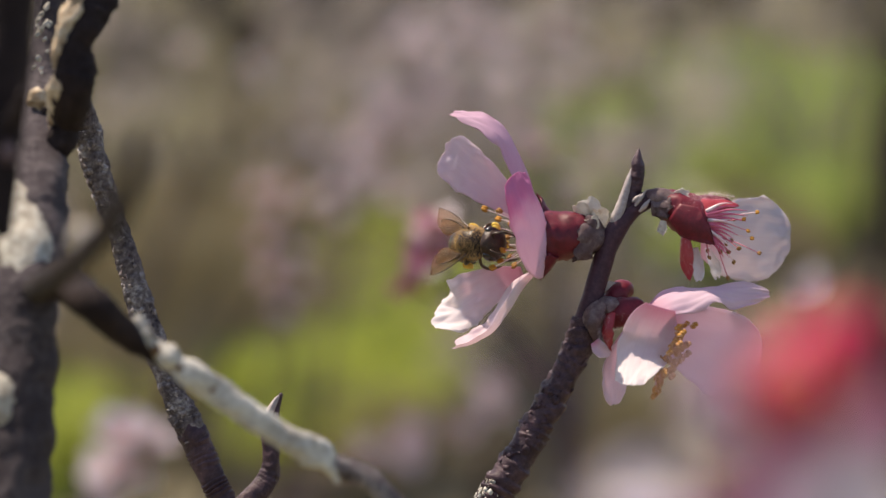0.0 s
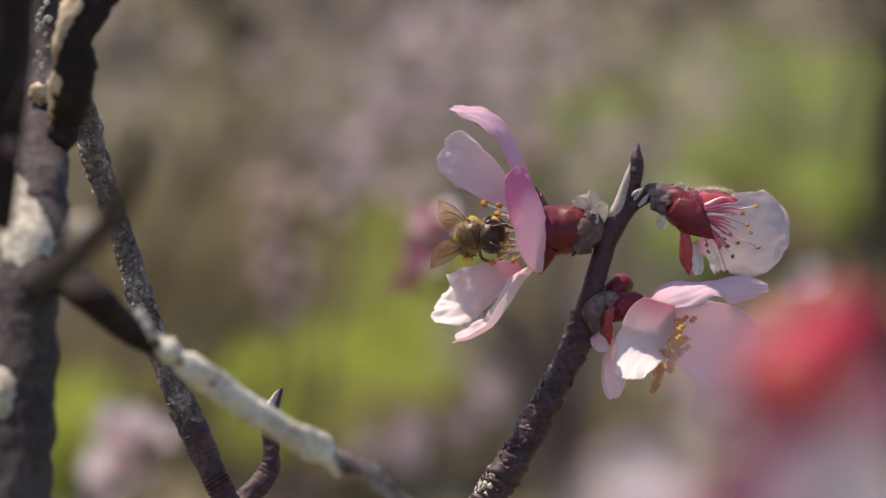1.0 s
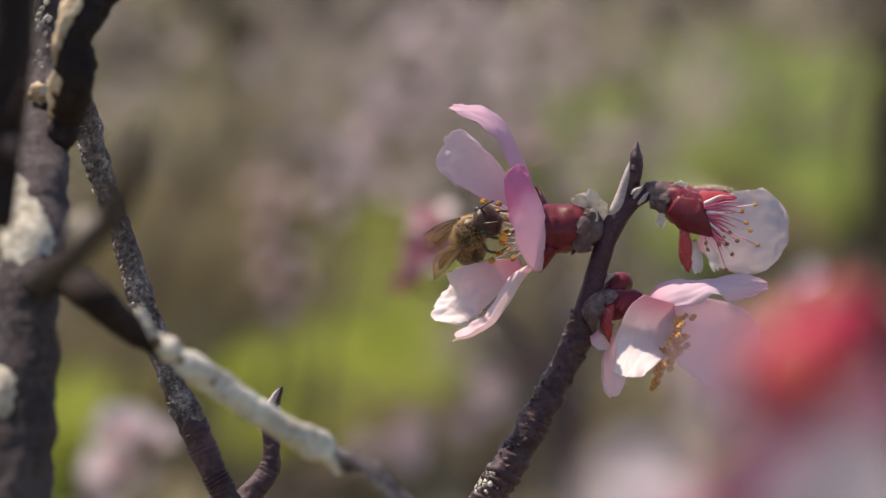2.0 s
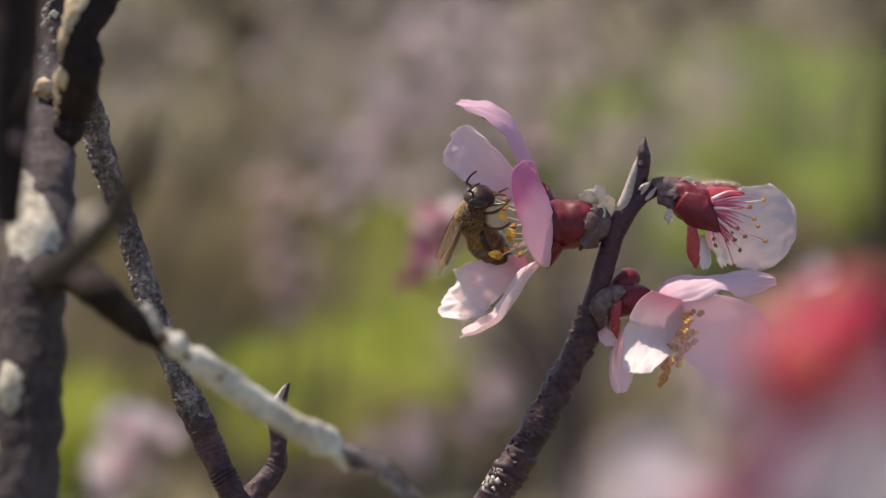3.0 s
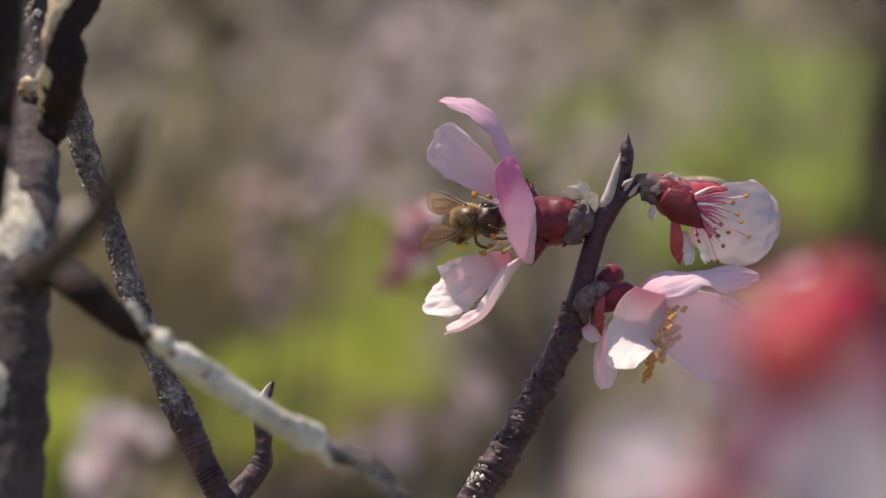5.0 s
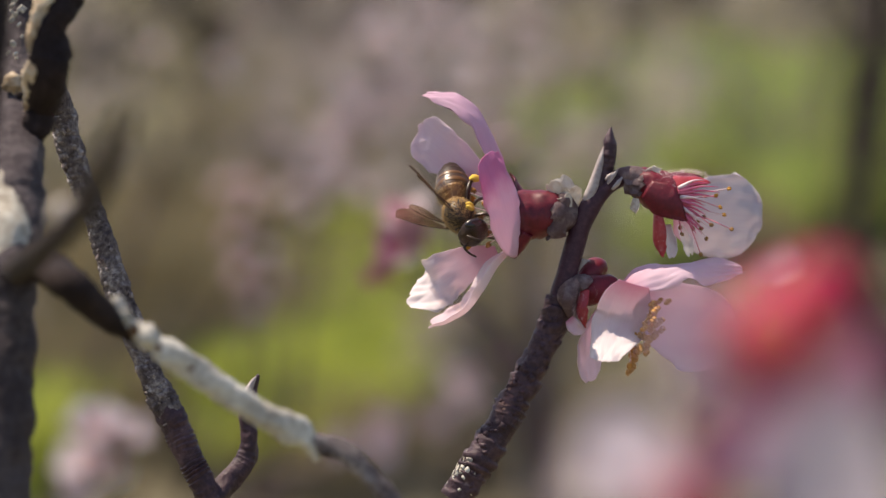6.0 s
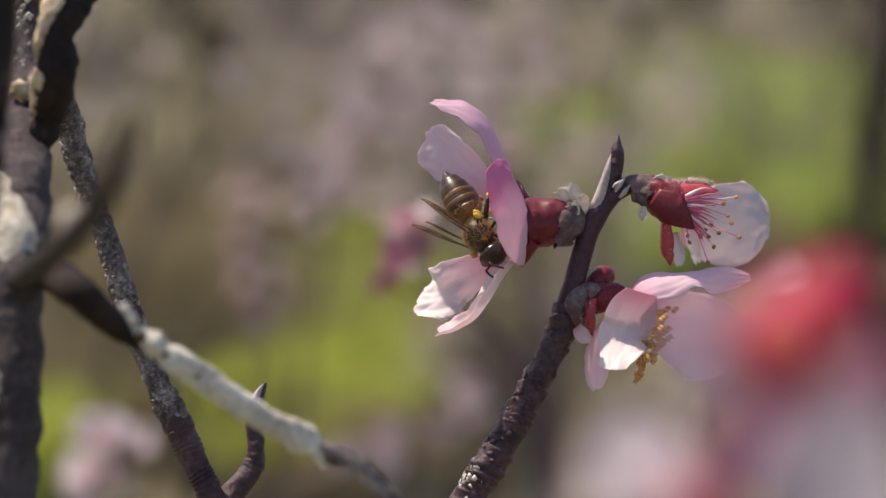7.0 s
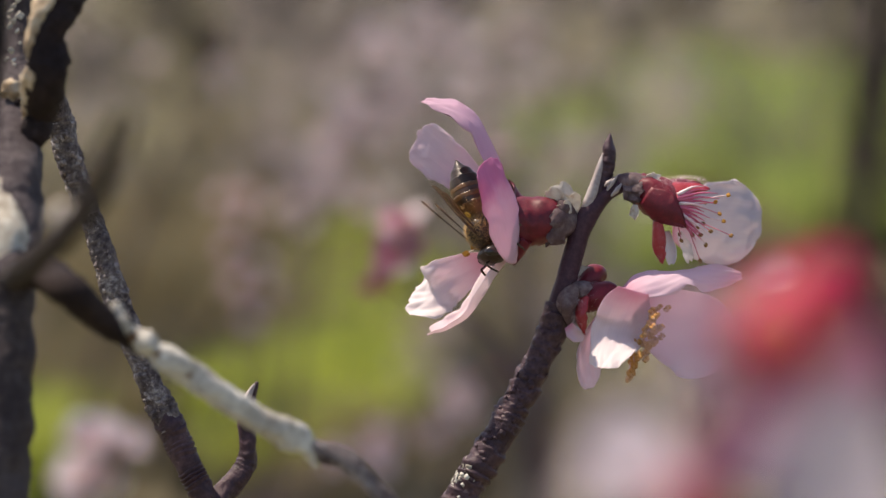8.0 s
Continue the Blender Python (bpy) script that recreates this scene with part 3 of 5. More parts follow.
def build_left_limb():
    limb = thing("old_branch", (-48.78, -50.00, -30.72), "thick grey-brown old branch with pale sunlit bark patches", "branch")
    rows = [((-48.55, -54.00, -36.86), 3.7), ((-48.40, -53.00, -30.49), 3.7), ((-47.97, -52.00, -20.83), 3.65), ((-47.93, -50.00, -11.79), 3.6), ((-47.90, -48.00, -4.63), 3.6), ((-47.97, -42.00, 0.65), 3.85), ((-48.68, -35.00, 6.79), 3.8), ((-49.07, -25.00, 13.26), 3.0),
            ((-49.86, -16.00, 19.29), 2.45), ((-49.96, -12.00, 26.68), 2.05), ((-49.64, -12.00, 33.87), 1.9), ((-49.41, -12.00, 40.35), 1.8)]
    part("stem", stem(rows, rings=130, seg=32, rough=0.10, ridge=0.05, pitch=2.2, seed=3.1), M_LIMB, limb)
    # paler pieces: the limb's sunlit left face is put into their colour
    rows = [((-51.87, -27.00, 13.48), 0.3), ((-50.70, -33.00, 9.57), 1.5), ((-49.73, -38.00, 5.72), 2.75), ((-48.71, -43.50, 1.64), 3.1), ((-48.08, -47.50, -1.68), 2.9), ((-48.04, -50.00, -4.09), 1.4), ((-48.24, -50.50, -5.00), 0.4)]
    part("sunlit_patch", stem(rows, rings=60, seg=28, rough=0.10, seed=4.4), M_GREY, limb, "pale smooth bark patch with the sunlight put into its colour")
    rows = [((-50.41, -52.00, -13.16), 0.4), ((-49.77, -53.00, -15.72), 1.7), ((-49.45, -53.50, -18.28), 1.9), ((-49.66, -53.00, -20.44), 1.4), ((-50.31, -52.00, -22.25), 0.4)]
    part("sunlit_patch", stem(rows, rings=40, seg=24, rough=0.10, seed=6.4), M_GREY, limb, "pale smooth bark patch with the sunlight put into its colour")
    # flecks of lichen high on the stem
    rnd = random.Random(14)
    bm = bmesh.new()
    for px in range(16):
        a = rnd.random()
        c = Vector((-49.63, -14.00, 30.84)).lerp(Vector((-49.61, -18.00, 21.32)), a) + Vector((rnd.uniform(-1.5, 0.6), -1.0 - rnd.random() * 0.6, rnd.uniform(-0.5, 0.5)))
        blob(bm, c, axes_along((rnd.gauss(0, 0.3), -1, rnd.gauss(0, 0.3))), (rnd.uniform(0.2, 0.6), rnd.uniform(0.2, 0.5), 0.12), 8, 6, 0.6, px)
    part("lichen", bm, M_GREY, limb, "pale lichen flecks", kind="stuff")
    # knobbly spur that comes down across it; lit edge and shade put into its colours
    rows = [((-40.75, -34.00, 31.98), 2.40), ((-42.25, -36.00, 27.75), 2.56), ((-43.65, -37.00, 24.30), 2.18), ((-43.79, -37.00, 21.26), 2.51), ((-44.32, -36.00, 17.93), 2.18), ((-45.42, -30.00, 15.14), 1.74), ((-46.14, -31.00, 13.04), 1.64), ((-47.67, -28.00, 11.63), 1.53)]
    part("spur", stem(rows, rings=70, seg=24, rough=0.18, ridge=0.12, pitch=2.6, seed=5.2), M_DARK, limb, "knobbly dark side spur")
    # tan strip laid on the left edge in place of the sunlight there
    rows = [((-42.76, -37.50, 31.01), 0.82), ((-44.17, -38.20, 27.46), 0.93), ((-45.35, -38.60, 24.47), 0.74), ((-45.74, -38.80, 22.17), 0.60), ((-45.57, -38.60, 20.50), 0.55), ((-45.98, -38.00, 18.72), 0.82), ((-46.73, -34.00, 16.34), 0.65), ((-47.45, -28.00, 14.40), 0.33)]
    part("sunlit_strip", stem(rows, rings=60, seg=14, rough=0.5, ridge=0.15, pitch=1.6, seed=2.6), M_TAN, limb, "pale tan strip, the sunlit edge of the spur put into its colour")
    knob = bmesh.new()
    blob(knob, (-49.73, -24.00, 18.47), XYZ, (1.3, 1.2, 1.15), 18, 14, 0.5, 2.0)
    blob(knob, (-49.16, -23.00, 16.14), XYZ, (1.15, 1.0, 1.3), 16, 12, 0.5, 5.0)
    blob(knob, (-48.34, -24.00, 17.35), XYZ, (0.9, 0.9, 1.2), 14, 10, 0.5, 7.0)
    part("knot", knob, M_TAN, limb, "tan rounded knot")
    # no real hole: a dark blob paints the shade inside it
    part("knot_shade", blob(bmesh.new(), (-48.75, -25.20, 16.88), XYZ, (0.5, 0.4, 0.45), 10, 8, 0.4), M_DARK, limb, "dark blob standing for the shade in the hole of the knot")
    # forked out-of-line twiglet
    rows = [((-48.76, -38.00, -5.06), 1.5), ((-37.58, -105.00, -2.46), 1.4), ((-29.17, -150.00, 0.48), 1.25), ((-25.56, -170.00, 2.65), 1.2), ((-23.27, -182.00, 4.57), 1.05), ((-21.69, -190.00, 6.62), 0.75), ((-20.84, -194.00, 8.09), 0.3)]
    part("twiglet", stem(rows, rings=40, seg=12, rough=0.12, seed=1.4), M_DARK, limb, "dark short bare twiglet")
    part("bud", blob(bmesh.new(), (-31.11, -140.00, 0.89), XYZ, (1.3, 1.2, 1.6), 14, 10, 0.2, 3.0), M_SCALE_DRY, limb, "pale grey bud")
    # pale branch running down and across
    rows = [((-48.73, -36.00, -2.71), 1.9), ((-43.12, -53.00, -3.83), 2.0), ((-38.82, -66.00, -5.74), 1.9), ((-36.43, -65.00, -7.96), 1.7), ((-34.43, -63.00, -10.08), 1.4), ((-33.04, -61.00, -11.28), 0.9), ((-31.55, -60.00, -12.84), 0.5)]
    # foot drawn darker than the pale length; its shade is in the colour
    part("side_branch", stem(rows, rings=50, seg=20, rough=0.12, ridge=0.06, pitch=2.6, seed=8.8), M_DARK, limb, "foot of the side branch with its shade put into a dark bark colour")
    nodes = ((250, 545, 0.5), (258, 582, 1.35), (276, 598, 0.75), (300, 616, 1.55), (318, 630, 1.05), (336, 645, 1.6), (372, 668, 1.45), (408, 696, 1.5), (445, 722, 1.45), (490, 750, 1.4), (525, 772, 1.5), (556, 790, 1.75), (576, 806, 1.3), (590, 826, 0.8), (598, 846, 0.3))
    rows = [(Vector((-33.88, -62.00, -7.39)) + Vector(((px - 250) * 0.0634, (px - 250) * 0.017, (545 - pz) * 0.0634)), r) for px, pz, r in nodes]
    part("lichened_length", stem(rows, rings=170, seg=22, rough=0.16, ridge=0.04, pitch=3.4, seed=8.8), M_LICHEN, limb, "pale lichen-covered length with swollen nodes")
    bm = bmesh.new()
    for k in (2, 4, 6):
        blob(bm, rows[k][0] + Vector((0.35, -0.6, -0.45)), XYZ, (0.6, 0.7, 0.6), 10, 8, 0.4, k)
    part("scar_tissue", bm, M_TAN_DARK, limb, "rusty brown scars between the nodes", kind="stuff")
    rows = [((-14.54, -57.00, -23.57), 1.0), ((-11.38, -56.00, -24.73), 1.15), ((-8.49, -56.00, -25.77), 1.2), ((-6.25, -56.00, -27.96), 1.2), ((-3.69, -56.00, -30.74), 1.1), ((0.79, -56.00, -36.21), 1.0)]
    part("branch_end", stem(rows, rings=50, seg=16, rough=0.14, ridge=0.08, pitch=2.4, seed=3.8), M_BARK, limb, "darker grey-brown far end")
    return limb


def build_back_limb():
    # the shade on this branch comes from its dark colour
    limb = thing("dark_branch", (-44.94, -95.00, -26.14), "branch close to the lens with its shade put into a dark bark colour", "branch")
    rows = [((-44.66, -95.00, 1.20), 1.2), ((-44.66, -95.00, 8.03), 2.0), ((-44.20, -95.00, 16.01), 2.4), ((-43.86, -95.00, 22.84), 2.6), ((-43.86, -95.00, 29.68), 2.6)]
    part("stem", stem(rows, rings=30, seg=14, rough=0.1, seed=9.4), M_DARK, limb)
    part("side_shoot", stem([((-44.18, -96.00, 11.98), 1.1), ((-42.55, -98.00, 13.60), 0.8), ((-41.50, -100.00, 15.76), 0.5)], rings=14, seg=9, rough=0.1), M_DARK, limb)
    part("bud", blob(bmesh.new(), (-43.48, -97.00, 9.68), XYZ, (0.8, 0.8, 1.2), 10, 8, 0.3), M_SCALE, limb, "small grey-brown bud")


def build_twig():
    twig = thing("bare_twig", (-27.51, 0.00, -35.97), "bare brown twig with rough ringed bark", "twig")
    rows = [((-32.30, 0.00, -24.80), 1.8), ((-33.40, 0.00, -22.36), 1.8), ((-35.97, 0.00, -16.48), 1.55), ((-38.91, 0.00, -8.75), 1.7), ((-41.12, 0.00, -1.03), 1.55),
            ((-43.33, 0.00, 5.22), 1.5), ((-45.20, -1.00, 11.08), 1.65), ((-46.05, -2.00, 15.45), 1.75), ((-47.17, -5.00, 19.70), 1.45), ((-48.64, -8.00, 23.16), 1.3)]
    part("stem", stem(rows, rings=340, seg=36, rough=0.11, ridge=0.12, pitch=0.75, seed=2.2, grain=0.6), M_BARK, twig)
    part("lifting_bark", flakes(rows[1:7], 150, 0.36, 5, (-0.35, -1, 0.2)), M_FLAKE, twig, "pale grey lifting bark flakes", kind="stuff")
    part("lifting_bark", flakes(rows[5:8], 46, 0.5, 6, (-1, -0.5, 0.3)), M_FLAKE, twig, "pale grey lifting bark flakes", kind="stuff")
    low = [((-27.20, 0.00, -35.97), 1.55), ((-28.60, 0.00, -32.80), 1.6), ((-30.09, 0.00, -29.72), 1.65), ((-31.80, 0.00, -25.90), 1.85), ((-33.00, 0.00, -23.20), 1.78), ((-33.70, 0.00, -21.60), 1.2)]
    part("ringed_foot", stem(low, rings=260, seg=32, rough=0.08, ridge=0.17, pitch=0.8, seed=6.6), M_TWIG, twig, "dark ringed lower length")
    rows = [((-28.10, 0.00, -35.97), 1.5), ((-24.98, 2.00, -32.59), 1.4), ((-22.82, 3.00, -29.71), 1.3), ((-22.52, 3.00, -26.60), 1.15), ((-22.82, 3.00, -24.08), 1.0), ((-22.15, 3.00, -21.56), 0.75), ((-21.19, 3.00, -18.89), 0.22)]
    part("spur", stem(rows, rings=90, seg=18, rough=0.14, ridge=0.15, pitch=1.1, seed=4.7), M_TWIG, twig, "short pointed side spur")
    # pale sliver on the spur's left: sunlight there is put into its colour
    rows = [((-23.20, 2.2, -23.0), 0.3), ((-22.75, 2.0, -21.5), 0.55), ((-22.0, 2.4, -19.9), 0.3), ((-21.5, 2.8, -19.2), 0.1)]
    part("pale_tip", stem(rows, rings=30, seg=12, rough=0.3, seed=1.9), M_PEEL, twig, "pale tip with the sunlit left side put into its colour")
    return twig


def build_blossom_branch():
    br = thing("blossom_branch", (5.59, 0.00, -33.76), "dark purple-brown blossom twig with ringed bark and peeled tip", "twig")
    rows = [((4.49, 0.00, -35.60), 2.0), ((8.02, 0.00, -30.09), 2.05), ((11.84, 0.00, -23.83), 2.0), ((14.79, 0.00, -18.32), 1.85), ((16.99, 0.00, -13.90), 1.75), ((18.10, 0.00, -10.81), 1.75), ((18.54, 0.00, -9.12), 1.5)]
    part("stem", stem(rows, rings=300, seg=32, rough=0.10, ridge=0.20, pitch=1.5, seed=6.3), M_TWIG, br)
    rows_of_stem = rows[:6]
    rows = [((18.39, 0.00, -9.64), 1.45), ((19.57, 0.00, -5.81), 1.35), ((21.04, 0.00, -1.03), 1.35), ((22.36, 0.00, 2.28), 1.45), ((24.57, 0.00, 4.85), 1.05), ((26.92, 0.00, 6.33), 0.95)]
    part("young_shoot", stem(rows, rings=60, seg=20, rough=0.05, seed=2.3), M_SHOOT, br, "smooth purple-brown young bark")
    rows = [((21.93, -0.30, 1.76), 0.35), ((22.52, -0.50, 3.83), 0.78), ((23.34, -0.50, 6.27), 0.66), ((24.09, -0.40, 8.71), 0.44), ((24.56, -0.20, 10.48), 0.10)]
    part("pale_tip", stem(rows, rings=40, seg=18, rough=0.1, seed=1.1), M_PEEL, br, "pale grey peeled bark")
    rows = [((23.15, 0.40, 2.80), 0.9), ((23.98, 0.40, 5.39), 1.0), ((24.80, 0.30, 7.98), 1.05), ((25.31, 0.10, 10.05), 1.0), ((25.31, 0.00, 11.52), 0.75), ((25.54, 0.00, 13.08), 0.08)]
    part("dead_tip", stem(rows, rings=60, seg=16, rough=0.25, ridge=0.12, pitch=0.9, seed=7.1), M_TWIG, br, "black shrivelled shoot tip")
    for i, (a, b, r) in enumerate((((24.92, -1.20, 5.58), (26.42, -0.90, 7.65), 0.24), ((25.51, -1.20, 4.84), (26.86, -1.00, 6.47), 0.28), ((24.63, -1.10, 6.10), (25.66, -1.20, 7.06), 0.22))):
        part("leaf_scar", stem([(a, r * 0.5), (Vector(a).lerp(Vector(b), 0.5) + Vector((0, -0.25, 0)), r), (b, r * 0.35)], rings=18, seg=10, rough=0.5, ridge=0.3, pitch=0.5, seed=3.3 + i), M_PEEL, br, "pale scarred node")
    part("node", blob(bmesh.new(), (25.88, 0.00, 6.12), XYZ, (1.1, 0.9, 1.2), 14, 10, 0.6, 3.3), M_TWIG, br, "dark swollen node")
    low = [((5.2, -0.2, -34.4), 2.0), ((6.6, -0.2, -32.0), 2.0), ((7.8, -0.2, -30.2), 2.0)]
    part("lifting_bark", flakes(low, 34, 0.36, 8, (-1.0, -0.45, 0.3)), M_LICHEN, br, "pale flaking bark", kind="stuff")
    part("lifting_bark", flakes(rows_of_stem, 70, 0.5, 9, (-0.4, -1, 0.2)), M_TWIG, br, "dark lifting bark edges", kind="stuff")
    return br


def fuzz(centre, radii, count, length, seed, keep, lean=(-0.4, 0, 0.1), root=0.04):
    """Short hairs on an ellipsoid, where keep(direction) holds."""
    rnd = random.Random(seed)
    verts, faces = [], []
    bm = bmesh.new()
    while len(verts) < count:
        d = Vector((rnd.gauss(0, 1), rnd.gauss(0, 1), rnd.gauss(0, 1))).normalized()
        if not keep(d):
            continue
        verts.append(d)
        p = Vector(centre) + Vector((d.x * radii[0], d.y * radii[1], d.z * radii[2]))
        e = p + (d + Vector(lean) + Vector((rnd.gauss(0, 0.3), rnd.gauss(0, 0.3), rnd.gauss(0, 0.3)))).normalized() * length * rnd.uniform(0.6, 1.2)
        o = d.orthogonal().normalized() * root
        q = d.cross(o)
        a, b, c = bm.verts.new(p + o), bm.verts.new(p - o * 0.5 + q * 0.87), bm.verts.new(p - o * 0.5 - q * 0.87)
        t = bm.verts.new(e)
        for f in ((a, b, t), (b, c, t), (c, a, t)):
            bm.faces.new(f)
    return bm


# ---- blossoms ----
def scale_leaf(owner, base, tip, inner, width, mat, seed, cup=1.2, bow=0.6, pointed=True):
    part("bud_scale", petal(base, tip, inner, width, bow, cup * 0.8, 0.5, 0.22, seed, 0.3, 0.62, 14, 11, pointed), mat, owner, "", 0.05)


def build_bee_blossom():
    fl = thing("blossom", (19.93, 0.00, 1.54), "open pink blossom with red calyx seen from its side", "flower", "blossoms on the branch")
    cup = [((19.71, 0.00, 1.69), 1.6), ((18.46, 0.00, 1.91), 2.5), ((16.62, 0.00, 1.91), 3.0), ((14.79, 0.00, 1.74), 3.15), ((13.39, 0.00, 1.45), 3.3), ((12.66, 0.00, 1.30), 2.9)]
    part("calyx", stem(cup, rings=30, seg=28, rough=0.09, seed=2.0), M_CALYX, fl, "deep red calyx cup")
    for tip, base, n, w, s in (((12.68, -1.50, -3.44), (14.71, -2.20, -1.02), (1, -0.6, -1), 3.6, 2), ((12.34, 2.00, 6.58), (14.76, 1.50, 3.40), (0.8, -0.4, 0.9), 4.2, 3), ((11.73, 4.00, 4.53), (14.16, 3.20, 3.63), (1, 0.8, 0.6), 4.0, 4)):
        part("sepal", petal(base, tip, n, w, -0.4, -0.9, 0.3, 0.3, s, -0.6, 0.8, 14, 11, True), M_CALYX, fl, "dark red pointed sepal", 0.3)
    # petals: two above, one towards the lens, two below
    part("petal", blade([((12.45, 3.00, 3.04), 2.4, (-0.9, 0.35, -0.2)), ((11.22, 1.50, 8.20), 5.6, (-0.88, 0.36, -0.3)), ((8.97, 0.00, 13.46), 6.6, (-0.80, 0.36, -0.45)), ((6.46, -1.00, 16.29), 5.6, (-0.55, 0.40, -0.7)), ((3.52, -1.00, 17.32), 3.8, (-0.05, 0.50, -0.9)), ((0.73, -0.50, 17.78), 2.6, (0.35, 0.45, -0.8))], 0.8, 0.6, 1.3, 0.5, 0.12), M_PETAL_ROSY, fl, "strap-like upper petal curled over at its tip", 0.08)
    part("petal", blade([((9.75, 5.00, 4.54), 2.4, (-0.45, -0.8, -0.3)), ((7.16, 6.00, 7.54), 5.0, (-0.42, -0.85, -0.32)), ((4.56, 7.00, 9.80), 6.6, (-0.40, -0.86, -0.30)), ((2.10, 8.00, 11.77), 7.2, (-0.36, -0.88, -0.25)), ((-0.15, 9.00, 13.45), 6.6, (-0.25, -0.9, -0.1))], 0.6, 0.5, 4.4, 0.6, 0.10, 40, 25, 0.30), M_PETAL_LILAC, fl, "pale lilac petal with notched rim", 0.08)
    part("petal", blade([((13.65, -1.00, -1.83), 4.4, (-0.75, 0.6, -0.1)), ((12.97, -4.00, -0.29), 7.2, (-0.76, 0.62, -0.12)), ((12.12, -5.50, 2.98), 7.8, (-0.78, 0.60, -0.15)), ((11.01, -6.50, 6.59), 7.6, (-0.82, 0.52, -0.2)), ((9.86, -6.00, 10.01), 7.0, (-0.80, 0.45, -0.4))], 1.1, 0.6, 7.7, -0.1, 0.08, 40, 23, 0.20), M_PETAL_DEEP, fl, "rosy petal with deeper pink rim", 0.08)
    part("petal", blade([((10.45, 3.00, -3.03), 1.6, (0.1, -0.95, -0.25)), ((7.48, 3.00, -4.22), 4.4, (0.12, -0.95, -0.28)), ((4.88, 2.60, -5.55), 6.0, (0.10, -0.96, -0.28)), ((2.81, 2.20, -6.87), 7.0, (-0.10, -0.97, -0.1)), ((1.41, 2.80, -7.70), 7.4, (-0.66, -0.62, 0.42)), ((-1.27, 5.20, -8.56), 7.2, (-0.72, -0.40, 0.56))], 0.2, 0.8, 11.3, 0.4, 0.18, 48, 31, 0.24), M_PETAL_PALE, fl, "pale petal with frilled sunlit lip", 0.08)
    part("petal", blade([((13.06, -1.00, -2.12), 2.0, (-0.78, -0.05, 0.5)), ((10.41, -1.60, -5.05), 4.6, (-0.80, -0.12, 0.50)), ((8.49, -2.00, -8.12), 4.6, (-0.72, -0.10, 0.66)), ((6.44, -2.40, -10.60), 4.4, (-0.50, -0.12, 0.80)), ((3.95, -2.60, -12.13), 4.0, (-0.15, -0.25, 0.9)), ((1.02, -2.00, -12.74), 2.8, (0.15, -0.3, 0.9))], 1.3, 0.5, 12.1, 1.3, 0.12, 40, 23, 0.14), M_PETAL_CURL, fl, "narrow curled lower petal split at its tip", 0.08)
    core = Vector((12.81, 0.50, 1.18))
    tips = [((5.45, 1.00, 5.24), 1), ((7.39, 2.00, 4.95), 0), ((6.88, -2.00, 2.86), 2), ((7.74, -3.00, -0.15), 1), ((7.49, -1.00, -1.54), 1), ((6.44, -2.00, -2.42), 1), ((8.45, 3.00, 1.56), 0),
            ((7.28, 4.00, 3.94), 1), ((8.76, 4.00, -1.04), 0), ((8.00, -1.00, 0.66), 2), ((8.90, 0.00, 3.16), 1), ((9.29, 1.00, -2.14), 0)]
    mats = (M_ANTHER_BROWN, M_ANTHER, M_ANTHER_PALE)
    for i, (t, m) in enumerate(tips):
        stamen(fl, core + Vector((0, math.sin(i) * 1.2, math.cos(i) * 1.4)), t, (0, 0.3 * math.cos(i), 0.3 * math.sin(i)), M_FILAMENT, mats[m], 0.72 if m == 2 else 0.5, 0.07)
    # bud scales at the foot
    for i, (b, m, t, n, w) in enumerate((((21.15, -0.60, 0.66), (19.15, -2.60, 0.22), (17.11, -2.40, -1.24), (0.1, 1, 0.4), 3.0), ((21.14, -0.80, 2.13), (19.06, -3.00, 2.12), (17.24, -2.80, 1.54), (0.1, 1, -0.1), 3.2), ((21.01, -0.60, 3.16), (19.60, -2.40, 3.88), (18.28, -2.40, 3.59), (0.1, 1, -0.5), 2.4),
                                         ((20.95, 1.20, 0.08), (18.90, 1.60, -0.81), (16.67, 1.20, -1.55), (0, -0.4, 1), 3.0))):
        part("bud_scale", blade([(b, w * 0.7, n), (m, w, n), (t, w * 0.9, n)], 0.7, 0.3, 3.3 + i, 0.3, 0.08, 22, 15, 0.3), M_SCALE, fl, "papery grey-brown bud scale", 0.05)
    for i, (b, t, n, w) in enumerate((((19.66, -1.20, 2.28), (17.15, -1.60, 6.09), (0.5, 0.8, 0.1), 2.6), ((20.01, 0.00, 2.28), (18.41, 0.40, 6.92), (0.1, 1, 0.1), 3.2), ((20.40, -1.00, 2.28), (20.36, -1.80, 5.50), (-0.4, 1, 0), 2.8), ((19.62, -2.00, 2.42), (18.71, -2.60, 4.17), (0.2, 1, 0.2), 2.2))):
        part("bud_scale", blade([(b, w * 0.6, n), (Vector(b).lerp(Vector(t), 0.5), w, n), (t, w * 0.9, n)], 0.4, 0.35, 6.1 + i * 1.7, 0.4, 0.12, 20, 13, 0.3), M_SCALE_DRY, fl, "pale dry papery scale", 0.05)
    return fl


